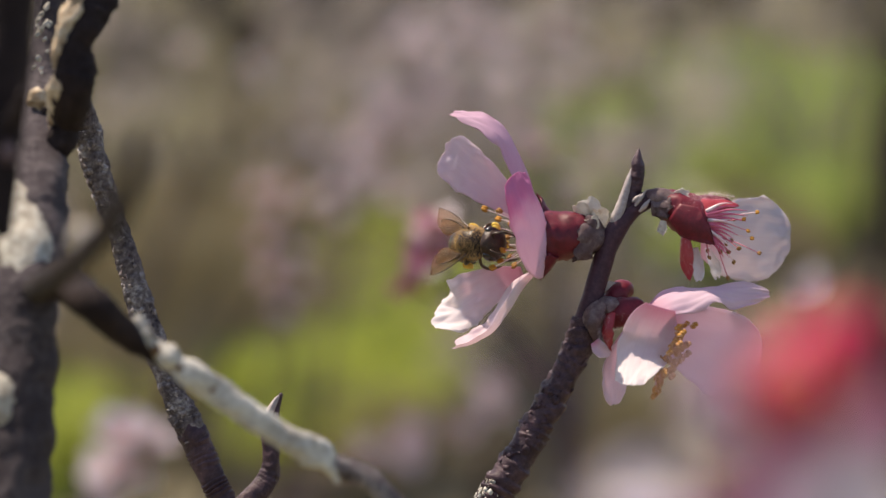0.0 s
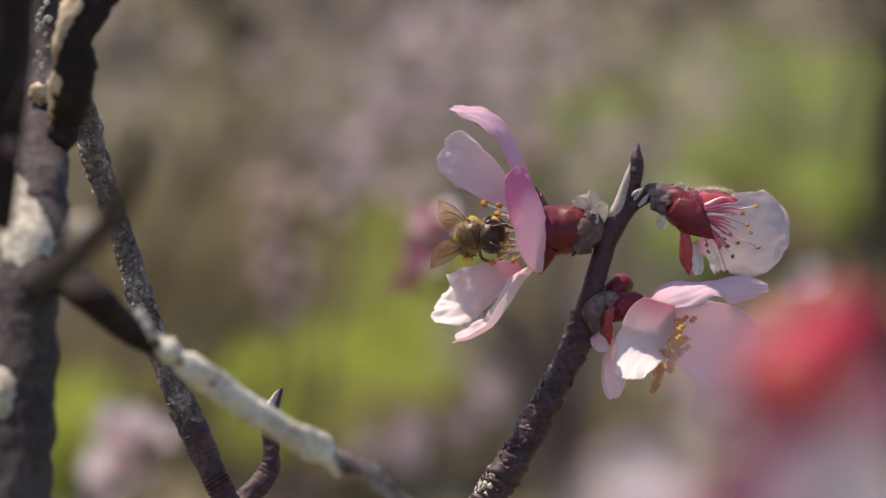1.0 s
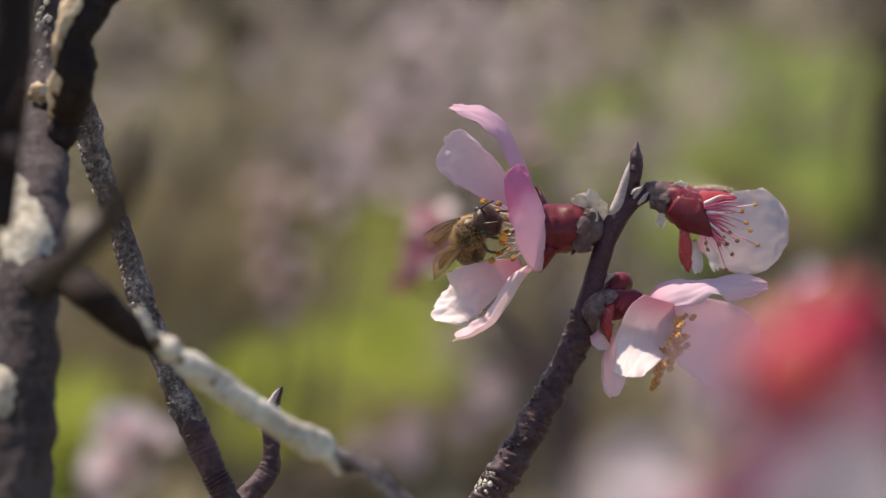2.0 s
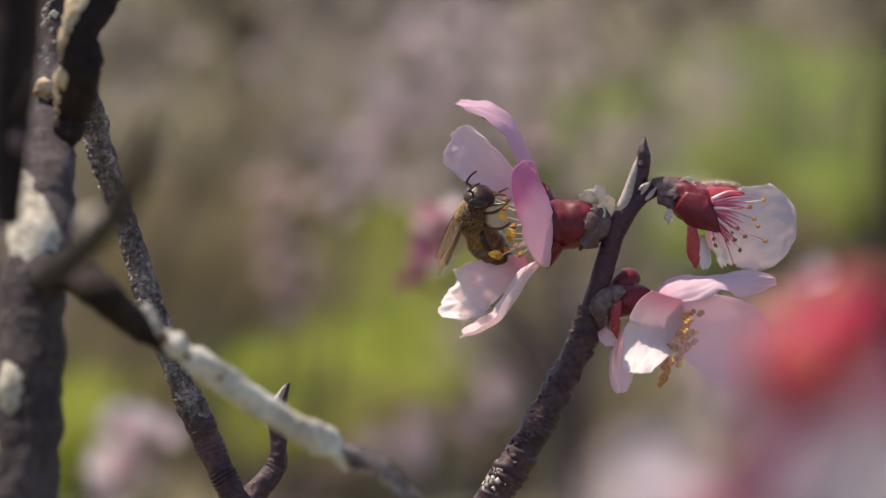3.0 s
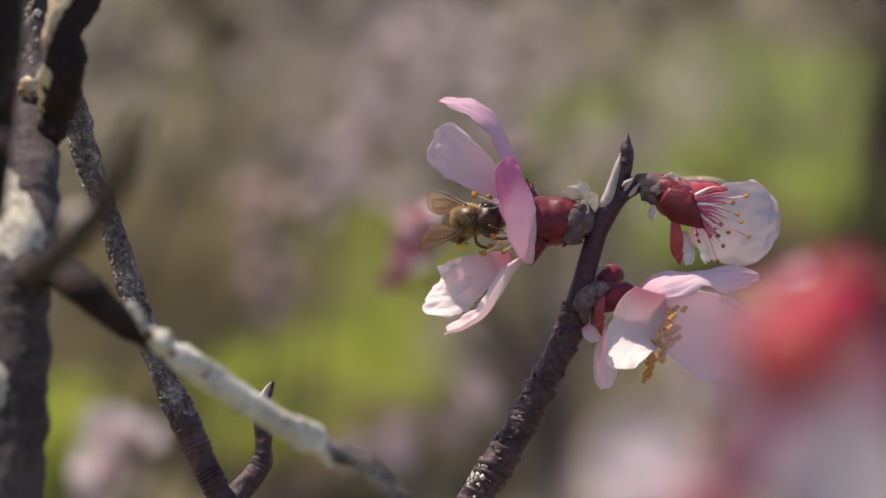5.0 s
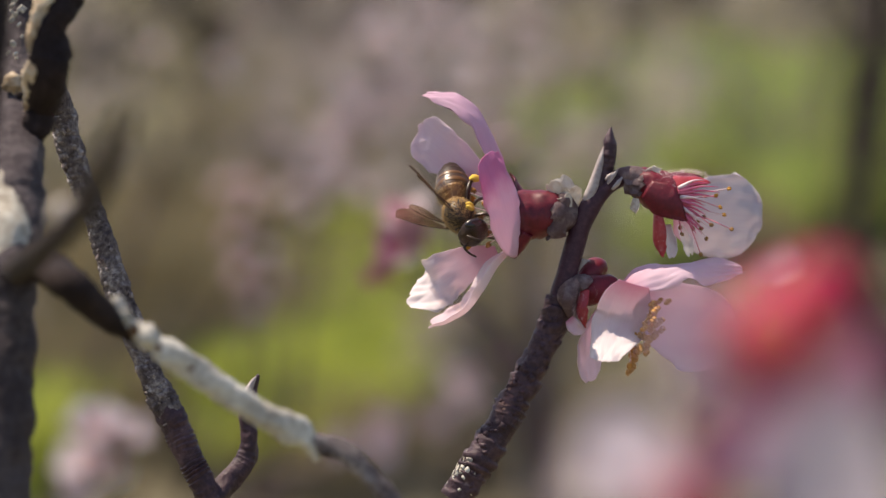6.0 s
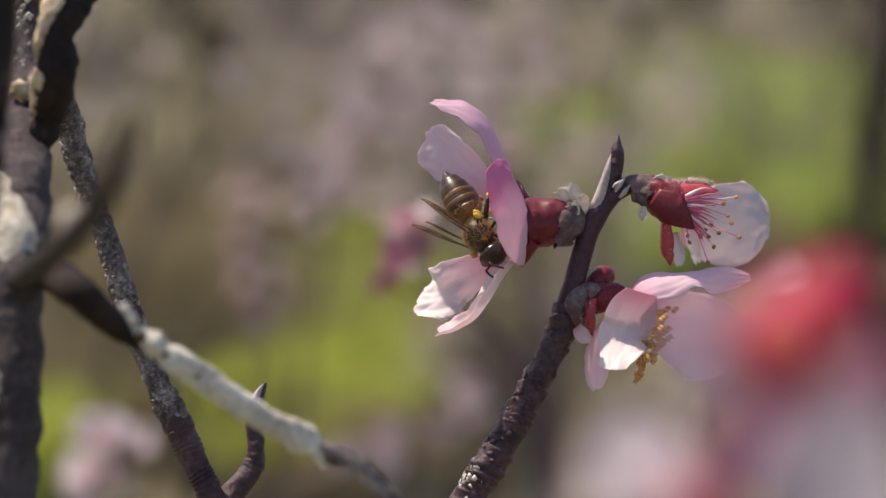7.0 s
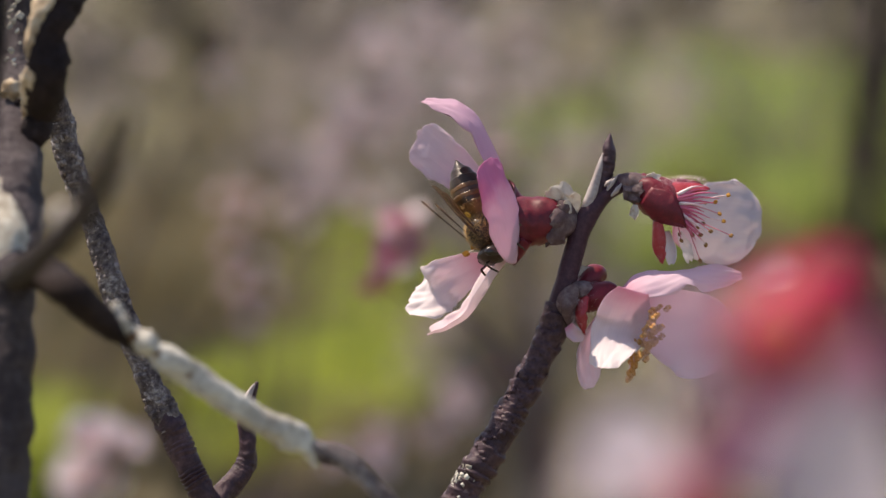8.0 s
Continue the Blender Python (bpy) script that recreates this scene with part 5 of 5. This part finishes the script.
def build_far_sprays():
    pale = (M_PETAL_WHITE, M_PETAL_SNOW)
    pink = (M_PETAL_PALE, M_PETAL)
    deep = (M_PETAL_DUSK, M_PETAL_DUSK)
    build_spray(0, [((-165.31, 700.00, -168.25), 3), ((-130.05, 700.00, -101.65), 2.0), ((-107.53, 700.00, -64.44), 1.2)], [((-110.45, 690.00, -64.84), (0.0, -0.6, 0.8), 11, pale), ((-100.75, 690.00, -66.78), (0.3, -0.6, 0.7), 9, pale), ((-113.36, 690.00, -76.48), (-0.4, -0.6, 0.7), 11, pale), ((-106.05, 695.00, -75.31), (0, -0.6, -0.5), 9, pale), ((-116.0, 692.00, -86.0), (0, -0.7, 0.3), 8, pale)])
    build_spray(1, [((33.21, 420.00, -46.87), 1.4), ((19.98, 420.00, -23.36), 1.0), ((2.35, 420.00, -11.61), 0.9), ((-4.70, 420.00, 4.56), 0.7)], [((-1.17, 415.00, 4.24), (-0.3, -0.3, 0.9), 8, (M_PETAL_PALE, M_PETAL_DUSK)), ((-6.72, 415.00, -9.35), (-0.7, 0.3, 0.5), 7, deep), ((-2.64, 418.00, -2.49), (-0.2, -0.6, 0.3), 8, (M_PETAL_DUSK, M_PETAL_PALE))])
    build_spray(2, [((-114.32, 2500.00, -438.40), 5), ((-129.63, 2500.00, -132.18), 3.4), ((-144.94, 2500.00, 61.75), 2)], [((-143.95, 2480.00, 51.19), (-0.2, 0.3, 0.9), 13, pink), ((-159.16, 2480.00, 5.58), (-0.5, 0.3, 0.8), 13, pink), ((-128.75, 2480.00, -34.97), (0.4, 0.3, 0.8), 13, pink), ((-150, 2490, 30), (-0.3, -0.6, 0.8), 12, pink), ((-166, 2500, 52), (-0.5, -0.4, 0.8), 12, pink), ((-138, 2490, -8), (0.3, -0.6, 0.8), 12, pink), ((-154, 2500, -26), (-0.3, -0.6, 0.6), 12, pink), ((-146, 2495, -60), (0.2, -0.6, 0.6), 12, pink)])
    build_spray(3, [((107.87, 1900.00, -348.35), 8), ((87.60, 1900.00, -105.03), 5), ((77.46, 1900.00, 69.35), 3)], [((69.05, 1890.00, 67.03), (-0.2, 0.2, 0.9), 13, pink), ((87.22, 1890.00, 46.84), (0.4, 0.2, 0.8), 12, pale)])
    build_spray(4, [((177.77, 1000.00, -238.10), 5), ((167.84, 1000.00, -89.13), 3), ((162.87, 1000.00, -19.61), 2)], [((161.23, 990.00, -18.24), (-0.2, -1, 0.3), 11, pale)])
    build_spray(5, [((231.56, 3200.00, -670.00), 9), ((149.31, 3200.00, -163.86), 6), ((111.35, 3200.00, 89.21), 4), ((92.37, 3200.00, 228.39), 2)], [((76.34, 3190.00, 196.22), (-0.3, -0.6, 0.7), 16, pale), ((111.04, 3190.00, 170.98), (0.3, -0.6, 0.7), 15, pale), ((88.96, 3190.00, 129.97), (-0.5, -0.6, 0.6), 15, pink), ((142.59, 3190.00, 202.53), (0.4, -0.6, 0.6), 14, pale), ((126.82, 3190.00, 240.38), (0, -0.6, 0.8), 14, pink)])
    build_spray(6, [((-340.04, 3600.00, -744.01), 6), ((-220.60, 3600.00, -181.96), 4), ((-122.25, 3600.00, 42.86), 3), ((-66.04, 3600.00, 169.32), 2)], [((-96.71, 3590.00, 77.79), (-0.3, -0.1, 0.9), 13, pink), ((-65.88, 3590.00, 130.35), (0.3, -0.2, 0.9), 15, pink), ((-120.54, 3590.00, 48.36), (-0.5, 0.2, 0.8), 12, pale), ((-111.43, 3590.00, 98.81), (-0.7, -0.2, 0.4), 14, pale), ((-90.41, 3590.00, 151.38), (-0.2, 0.2, 0.9), 15, pink), ((-127.55, 3590.00, 74.29), (-0.9, -0.1, 0.4), 11, pink), ((-81.29, 3590.00, 175.90), (0.2, -0.2, 0.9), 12, pale), ((-81.29, 3590.00, 116.34), (0.6, 0.1, 0.7), 13, pale)])
    build_spray(7, [((34.80, 2200.00, -484.97), 7), ((30.22, 2200.00, -210.20), 4), ((55.41, 2200.00, -118.61), 3), ((80.60, 2200.00, -91.13), 2)], [((66.61, 2190.00, -99.91), (-0.3, 0.2, 0.9), 9, deep)])
    build_spray(8, [((300.15, 1500.00, -398.17), 4), ((320.94, 1500.00, -67.18), 3), ((322.57, 1500.00, 87.67), 2.5), ((318.45, 1500.00, 130.45), 1.5)], [((325.08, 1490.00, 120.95), (-0.3, -1, 0.3), 12, pink), ((343.08, 1490.00, 96.95), (0.3, -1, 0.3), 12, pale)])
    # a long pale bough slanting through the background
    rnd = random.Random(77)
    foot, top = Vector((-165, 2600, -40)), Vector((45, 2600, 235))
    blooms = []
    for n in range(34):
        a = rnd.uniform(0.25, 1.0)
        c = foot.lerp(top, a) + Vector((rnd.gauss(0, 26), rnd.uniform(-60, 60), rnd.gauss(0, 22)))
        blooms.append((tuple(c), (rnd.gauss(0, 0.4), -0.6, 0.8), rnd.uniform(11, 15), pale))
    build_spray(9, [((-330, 2600, -420), 7), ((-250, 2600, -190), 5), (tuple(foot), 3.5), (tuple(top), 1.5)], blooms)
    build_spray(11, [((-290.34, 2200.00, -210.20), 5), ((-249.12, 2200.00, -72.81), 3.5), ((-201.04, 2200.00, 69.15), 2.5), ((-150.67, 2200.00, 142.43), 1.2)], [((-152.37, 2190.00, 147.36), (-0.2, -0.8, 0.6), 9, pale), ((-146.90, 2190.00, 133.67), (0.3, -0.8, 0.5), 8, pale), ((-204.83, 2190.00, 159.22), (-0.3, -0.8, 0.6), 9, pale)])
    build_spray(12, [((-122.15, 2700.00, -173.95), 5), ((-94.88, 2700.00, -15.81), 3.5), ((-70.35, 2700.00, 104.16), 2.5), ((-7.63, 2700.00, 202.31), 1.2)], [((-51.09, 2690.00, 133.18), (-0.2, -0.8, 0.6), 15, pale), ((-66.31, 2690.00, 142.96), (0.3, -0.8, 0.5), 14, pale), ((-34.79, 2690.00, 119.04), (0.2, -0.8, 0.6), 14, pale), ((-78.27, 2690.00, 113.61), (-0.4, -0.8, 0.5), 13, pale), ((-10.33, 2690.00, 188.08), (-0.3, -0.8, 0.6), 14, pale), ((-100.02, 2690.00, 76.65), (0.2, -0.8, 0.6), 13, pale)])
    # a low bough with dusky blossoms
    blooms = []
    for n in range(8):
        a = rnd.uniform(0.1, 1.0)
        c = Vector((-70, 1900, -155)).lerp(Vector((45, 1900, -105)), a) + Vector((rnd.gauss(0, 8), rnd.uniform(-40, 40), rnd.gauss(0, 9)))
        blooms.append((tuple(c), (rnd.gauss(0, 0.4), -1.0, 0.1), rnd.uniform(10, 13), (M_PETAL_PALE, M_PETAL_WHITE)))
    build_spray(10, [((-250, 1900, -420), 6), ((-120, 1900, -190), 4), ((-70, 1900, -160), 3), ((45, 1900, -105), 1.5)], blooms)


build_left_limb()
build_back_limb()
build_twig()
build_blossom_branch()
build_bee_blossom()
build_spent_blossom()
build_low_blossom()
build_bud()
build_near_blossom()
build_far_sprays()


# ---- the bee: x forward, z to its back, lengths in mm from the middle of the thorax ----
def wing(name, length, width, side, owner):
    """A membrane with a stiff front edge and veins; root at the origin, pointing backwards."""
    bm = bmesh.new()
    n, m = 16, 7
    grid = []
    for i in range(n):
        u = i / (n - 1)
        w = width * (0.16 + 0.84 * smooth(0, 0.6, u)) * math.sqrt(max(0.004, 1 - max(0, (u - 0.6) / 0.4) ** 2))
        row = []
        for j in range(m):
            v = j / (m - 1)
            y = side * (0.25 - v * w + 0.35 * math.sin(u * 3.14))
            row.append(bm.verts.new((-u * length, y, 0.18 * math.sin(v * 9 + u * 4) * u * 0.6)))
        grid.append(row)
    for i in range(n - 1):
        for j in range(m - 1):
            bm.faces.new((grid[i][j], grid[i + 1][j], grid[i + 1][j + 1], grid[i][j + 1]))
    lead = [grid[i][0].co.copy() for i in range(n)]
    veins = [[grid[i][j].co.copy() for i in range(n - 3)] for j in (2, 4)] + [[grid[i][min(m - 1, i // 2)].co.copy() for i in range(2, n - 2)]]
    ob = part(name, bm, M_WING, owner, "", 0.03)
    part("front_edge", stem([(tuple(p), 0.10 * (1 - 0.7 * i / n)) for i, p in enumerate(lead)], rings=20, seg=5, rough=0.0), M_BEE_BROWN, ob)
    for line in veins:
        part("vein", stem([(tuple(p), 0.035) for p in line], rings=14, seg=4, rough=0.0), M_BEE_BROWN, ob)
    return ob


def build_bee():
    bee = new("honey_bee")
    bee["base_mm"] = (0.0, 0.0, 0.0)
    bee.scale = (1.14, 1.14, 1.14)
    tagged(bee, "brown honey bee with fuzzy thorax clinging to the stamens", "bee")
    thorax = part("thorax", blob(bmesh.new(), (0, 0, 0), XYZ, (2.1, 1.8, 1.75), 24, 16, 0.05), M_BEE_DARK, bee)
    part("fuzz", fuzz((0, 0, 0), (2.05, 1.78, 1.72), 2200, 0.42, 3, lambda d: True, (-0.4, 0, 0.1), 0.03), M_FUZZ, thorax, "tan hairs")
    head = part("head", blob(bmesh.new(), (2.9, 0, -0.45), XYZ, (1.25, 1.95, 1.8), 22, 16, 0.08), M_BEE_HEAD, bee)
    for s in (-1, 1):
        part("eye", blob(bmesh.new(), (2.9, 1.4 * s, -0.25), XYZ, (0.72, 0.6, 1.25), 14, 10), M_EYE, head)
        part("antenna", stem([((3.45, 0.35 * s, -0.1), 0.13), ((3.95, 0.75 * s, 0.75), 0.12), ((4.15, 0.95 * s, 1.1), 0.14), ((4.9, 1.2 * s, 0.7), 0.13), ((5.5, 1.35 * s, 0.1), 0.11)], rings=18, seg=7, rough=0.03), M_BEE_DARK, head)
        part("mandible", stem([((3.2, 0.45 * s, -1.5), 0.3), ((3.45, 0.3 * s, -2.0), 0.2), ((3.5, 0.05 * s, -2.3), 0.08)], rings=8, seg=7), M_BEE_AMBER, head)
    part("tongue", stem([((3.1, 0, -1.6), 0.22), ((3.4, 0, -2.6), 0.16), ((3.3, 0, -3.5), 0.08)], rings=10, seg=7), M_BEE_AMBER, head)
    part("fuzz", fuzz((2.9, 0, -0.4), (1.1, 1.7, 1.6), 90, 0.28, 8, lambda d: abs(d.y) < 0.62, (0.3, 0, 0)), M_FUZZ, head, "tan hairs")
    # abdomen: hinge at its own origin, pointing backwards, six overlapping rings
    abd = part("abdomen", blob(bmesh.new(), (-3.2, 0, -0.2), XYZ, (3.3, 1.75, 1.6), 20, 14), M_BEE_DARK, bee)
    rings = [(-0.2, -1.9, 1.15, 1.95), (-1.5, -3.0, 1.92, 2.08), (-2.7, -4.1, 2.06, 1.95), (-3.8, -5.2, 1.93, 1.62), (-4.9, -6.2, 1.60, 1.12), (-5.9, -7.4, 1.10, 0.12)]
    for i, (x0, x1, r0, r1) in enumerate(rings):
        rows = [((x0, 0, -0.2), r0 * 0.9), (((x0 * 0.85 + x1 * 0.15), 0, -0.2), r0 * 0.99), ((x0 * 0.5 + x1 * 0.5, 0, -0.22), (r0 + r1) / 2 * 1.02), ((x1, 0, -0.25), r1)]
        seg = part("segment", stem(rows, rings=12, seg=26, rough=0.02, seed=i), (M_BEE_AMBER, M_BEE_BROWN, M_BEE_BROWN, M_BEE_DARK, M_BEE_DARK, M_BEE_DARK)[i], abd)
        if i < 3:
            band = [((x0 * 0.42 + x1 * 0.58, 0, -0.22), (r0 * 0.4 + r1 * 0.6) * 1.025), ((x0 * 0.2 + x1 * 0.8, 0, -0.23), (r0 * 0.2 + r1 * 0.8) * 1.03), ((x0 * 0.05 + x1 * 0.95, 0, -0.24), (r0 * 0.05 + r1 * 0.95) * 1.015)]
            part("band", stem(band, rings=8, seg=26, rough=0.02, seed=i), M_BEE_BAND, abd, "amber band")
    part("fuzz", fuzz((-1.6, 0, -0.2), (1.7, 1.95, 1.9), 220, 0.45, 12, lambda d: d.x > -0.2, (-0.9, 0, 0)), M_FUZZ, abd, "tan hairs")
    abd.matrix_basis = pose(-0.0016, 0, 0)
    wings = {}
    for s, k in ((1, "l"), (-1, "r")):
        wings["f" + k] = wing("forewing", 7.3, 2.6, s, bee)
        wings["h" + k] = wing("hindwing", 5.2, 1.9, s, bee)
    # six legs, reaching down to the stamens
    for s in (-1, 1):
        legs = (([(1.2, 1.0, -1.3), (1.8, 1.9, -2.4), (2.6, 2.0, -3.4), (3.3, 1.7, -4.2), (3.7, 1.5, -4.6)], 0.24),
                ([(0.2, 1.3, -1.4), (0.1, 2.8, -2.1), (0.4, 3.2, -3.5), (0.8, 2.8, -4.5), (1.1, 2.6, -4.9)], 0.26),
                ([(-1.0, 1.2, -1.4), (-2.0, 2.4, -1.9), (-3.1, 2.7, -3.0), (-3.4, 2.4, -4.4), (-3.3, 2.2, -5.2)], 0.32))
        for i, (pts, r) in enumerate(legs):
            rows = [((x, y * s * 0.8, z * 0.85), 0.66 * r * q) for (x, y, z), q in zip(pts, (1.0, 1.15, 0.95, 0.75, 0.35))]
            leg = part("leg", stem(rows, rings=22, seg=9, rough=0.12, flat=1.0 if i < 2 else 1.25), M_BEE_BROWN if i < 2 else M_BEE_DARK, bee)
            if i == 2:
                part("pollen_load", blob(bmesh.new(), (-3.2, 2.3 * s, -3.0), XYZ, (0.5, 0.38, 0.75), 12, 9, 0.3, s), M_POLLEN, leg, "orange-yellow pollen load")
    return bee, abd, wings


BEE, ABDOMEN, WINGS = build_bee()


def bee_pose(place, forward, back_way):
    """Where the thorax is (mm), where the head points and where the back faces."""
    x = Vector(forward).normalized()
    z = Vector(back_way)
    z = (z - x * z.dot(x)).normalized()
    y = z.cross(x)
    turn = Matrix((x, y, z)).transposed().to_4x4()
    return SPACE @ Matrix.Translation(Vector(place) * 0.001) @ turn


F1, D1 = (0.70, -0.70, -0.03), (-0.70, -0.68, 0.15)


def motions():
    walk(BEE, [
        (0.0, bee_pose((3.83, 0.00, 0.81), F1, D1)),
        (0.3, bee_pose((3.84, 0.00, 0.78), (0.70, -0.68, -0.12), D1)),
        (0.5, bee_pose((3.43, 0.00, 0.76), F1, D1)),
        (0.7, bee_pose((3.86, 0.00, 1.15), F1, D1)),
        (1.0, bee_pose((3.88, 0.00, 1.05), F1, D1)),
        (1.2, bee_pose((3.76, 0.00, 0.91), F1, D1)),
        (1.5, bee_pose((3.73, 0.00, 1.14), (0.62, -0.68, 0.38), (-0.75, -0.65, 0.0))),
        (1.7, bee_pose((3.70, 0.00, 1.04), (0.62, -0.68, 0.32), (-0.75, -0.65, 0.0))),
        (2.8, bee_pose((3.03, 0.00, 2.43), (0.16, -0.52, 0.84), (-0.97, -0.18, 0.05))),
        (3.0, bee_pose((2.85, 0.00, 2.62), (0.16, -0.52, 0.84), (-0.97, -0.18, 0.05))),
        (3.5, bee_pose((3.29, 0.00, 3.02), (0.16, -0.52, 0.84), (-0.97, -0.18, 0.05))),
        (4.0, bee_pose((3.32, 0.00, 2.98), (0.20, -0.56, 0.80), (-0.96, -0.22, 0.05))),
        (4.2, bee_pose((3.15, 0.00, 2.54), (0.50, -0.68, 0.52), (-0.80, -0.58, 0.0))),
        (5.3, bee_pose((5.56, 0.00, 1.62), (0.68, -0.68, -0.15), (-0.70, -0.65, 0.25))),
        (5.5, bee_pose((5.99, 0.00, 1.33), (0.62, -0.66, -0.38), (-0.74, -0.62, 0.15))),
        (5.7, bee_pose((5.00, -0.50, 1.50), (0.50, -0.42, -0.75), (-0.90, -0.25, 0.15))),
        (6.0, bee_pose((5.50, -0.80, 1.70), (0.40, -0.60, -0.69), (-0.93, -0.18, 0.10))),
        (6.5, bee_pose((5.30, -0.80, 2.10), (0.38, -0.54, -0.75), (-0.93, -0.18, 0.10))),
        (7.0, bee_pose((7.10, -1.20, 0.20), (0.46, -0.36, -0.81), (-0.92, -0.22, 0.0))),
        (7.5, bee_pose((7.50, -1.60, 0.30), (0.42, -0.26, -0.87), (-0.92, -0.25, 0.0))),
        (8.0, bee_pose((8.50, -2.20, 0.40), (0.28, -0.28, -0.92), (-0.92, -0.30, -0.1))),
    ])
    hinge = (-0.0016, 0, 0)
    walk(ABDOMEN, [(t, pose(*hinge, 0, a, 0)) for t, a in
                   ((0, -52), (1.2, -52), (1.7, -45), (2.8, -50), (4.0, -50), (4.2, -46), (5.3, -48), (5.5, -40), (5.7, -22), (6.0, -20), (6.5, -8), (7.0, 0), (8.0, 4))])
    # (time, lift from the back, spread to the side)
    beats = ((0.0, -12, 20), (0.3, -8, 14), (0.5, -14, 20), (0.7, -10, 24), (1.0, -12, 20), (1.2, -8, 20), (1.5, -8, 16), (1.7, -6, 14), (2.8, 13, 3), (4.0, 13, 3), (4.2, 2, 12),
             (5.3, -8, 16), (5.5, -8, 17), (5.7, 18, 26), (6.0, 30, 26), (6.5, 34, 20), (7.0, 34, 16), (7.5, 34, 12), (8.0, 30, 10))
    for key, side, fore in (("fl", 1, 1), ("hl", 1, 0), ("fr", -1, 1), ("hr", -1, 0)):
        root = (0.0004 if fore else -0.0005, 0.0013 * side, 0.0013 if fore else 0.0012)
        walk(WINGS[key], [(t, pose(*root, min(34, max(0, (t - 5.5) * 100)), lift - (0 if fore else 1), -side * (spread if fore else spread * 0.6))) for t, lift, spread in beats])


motions()
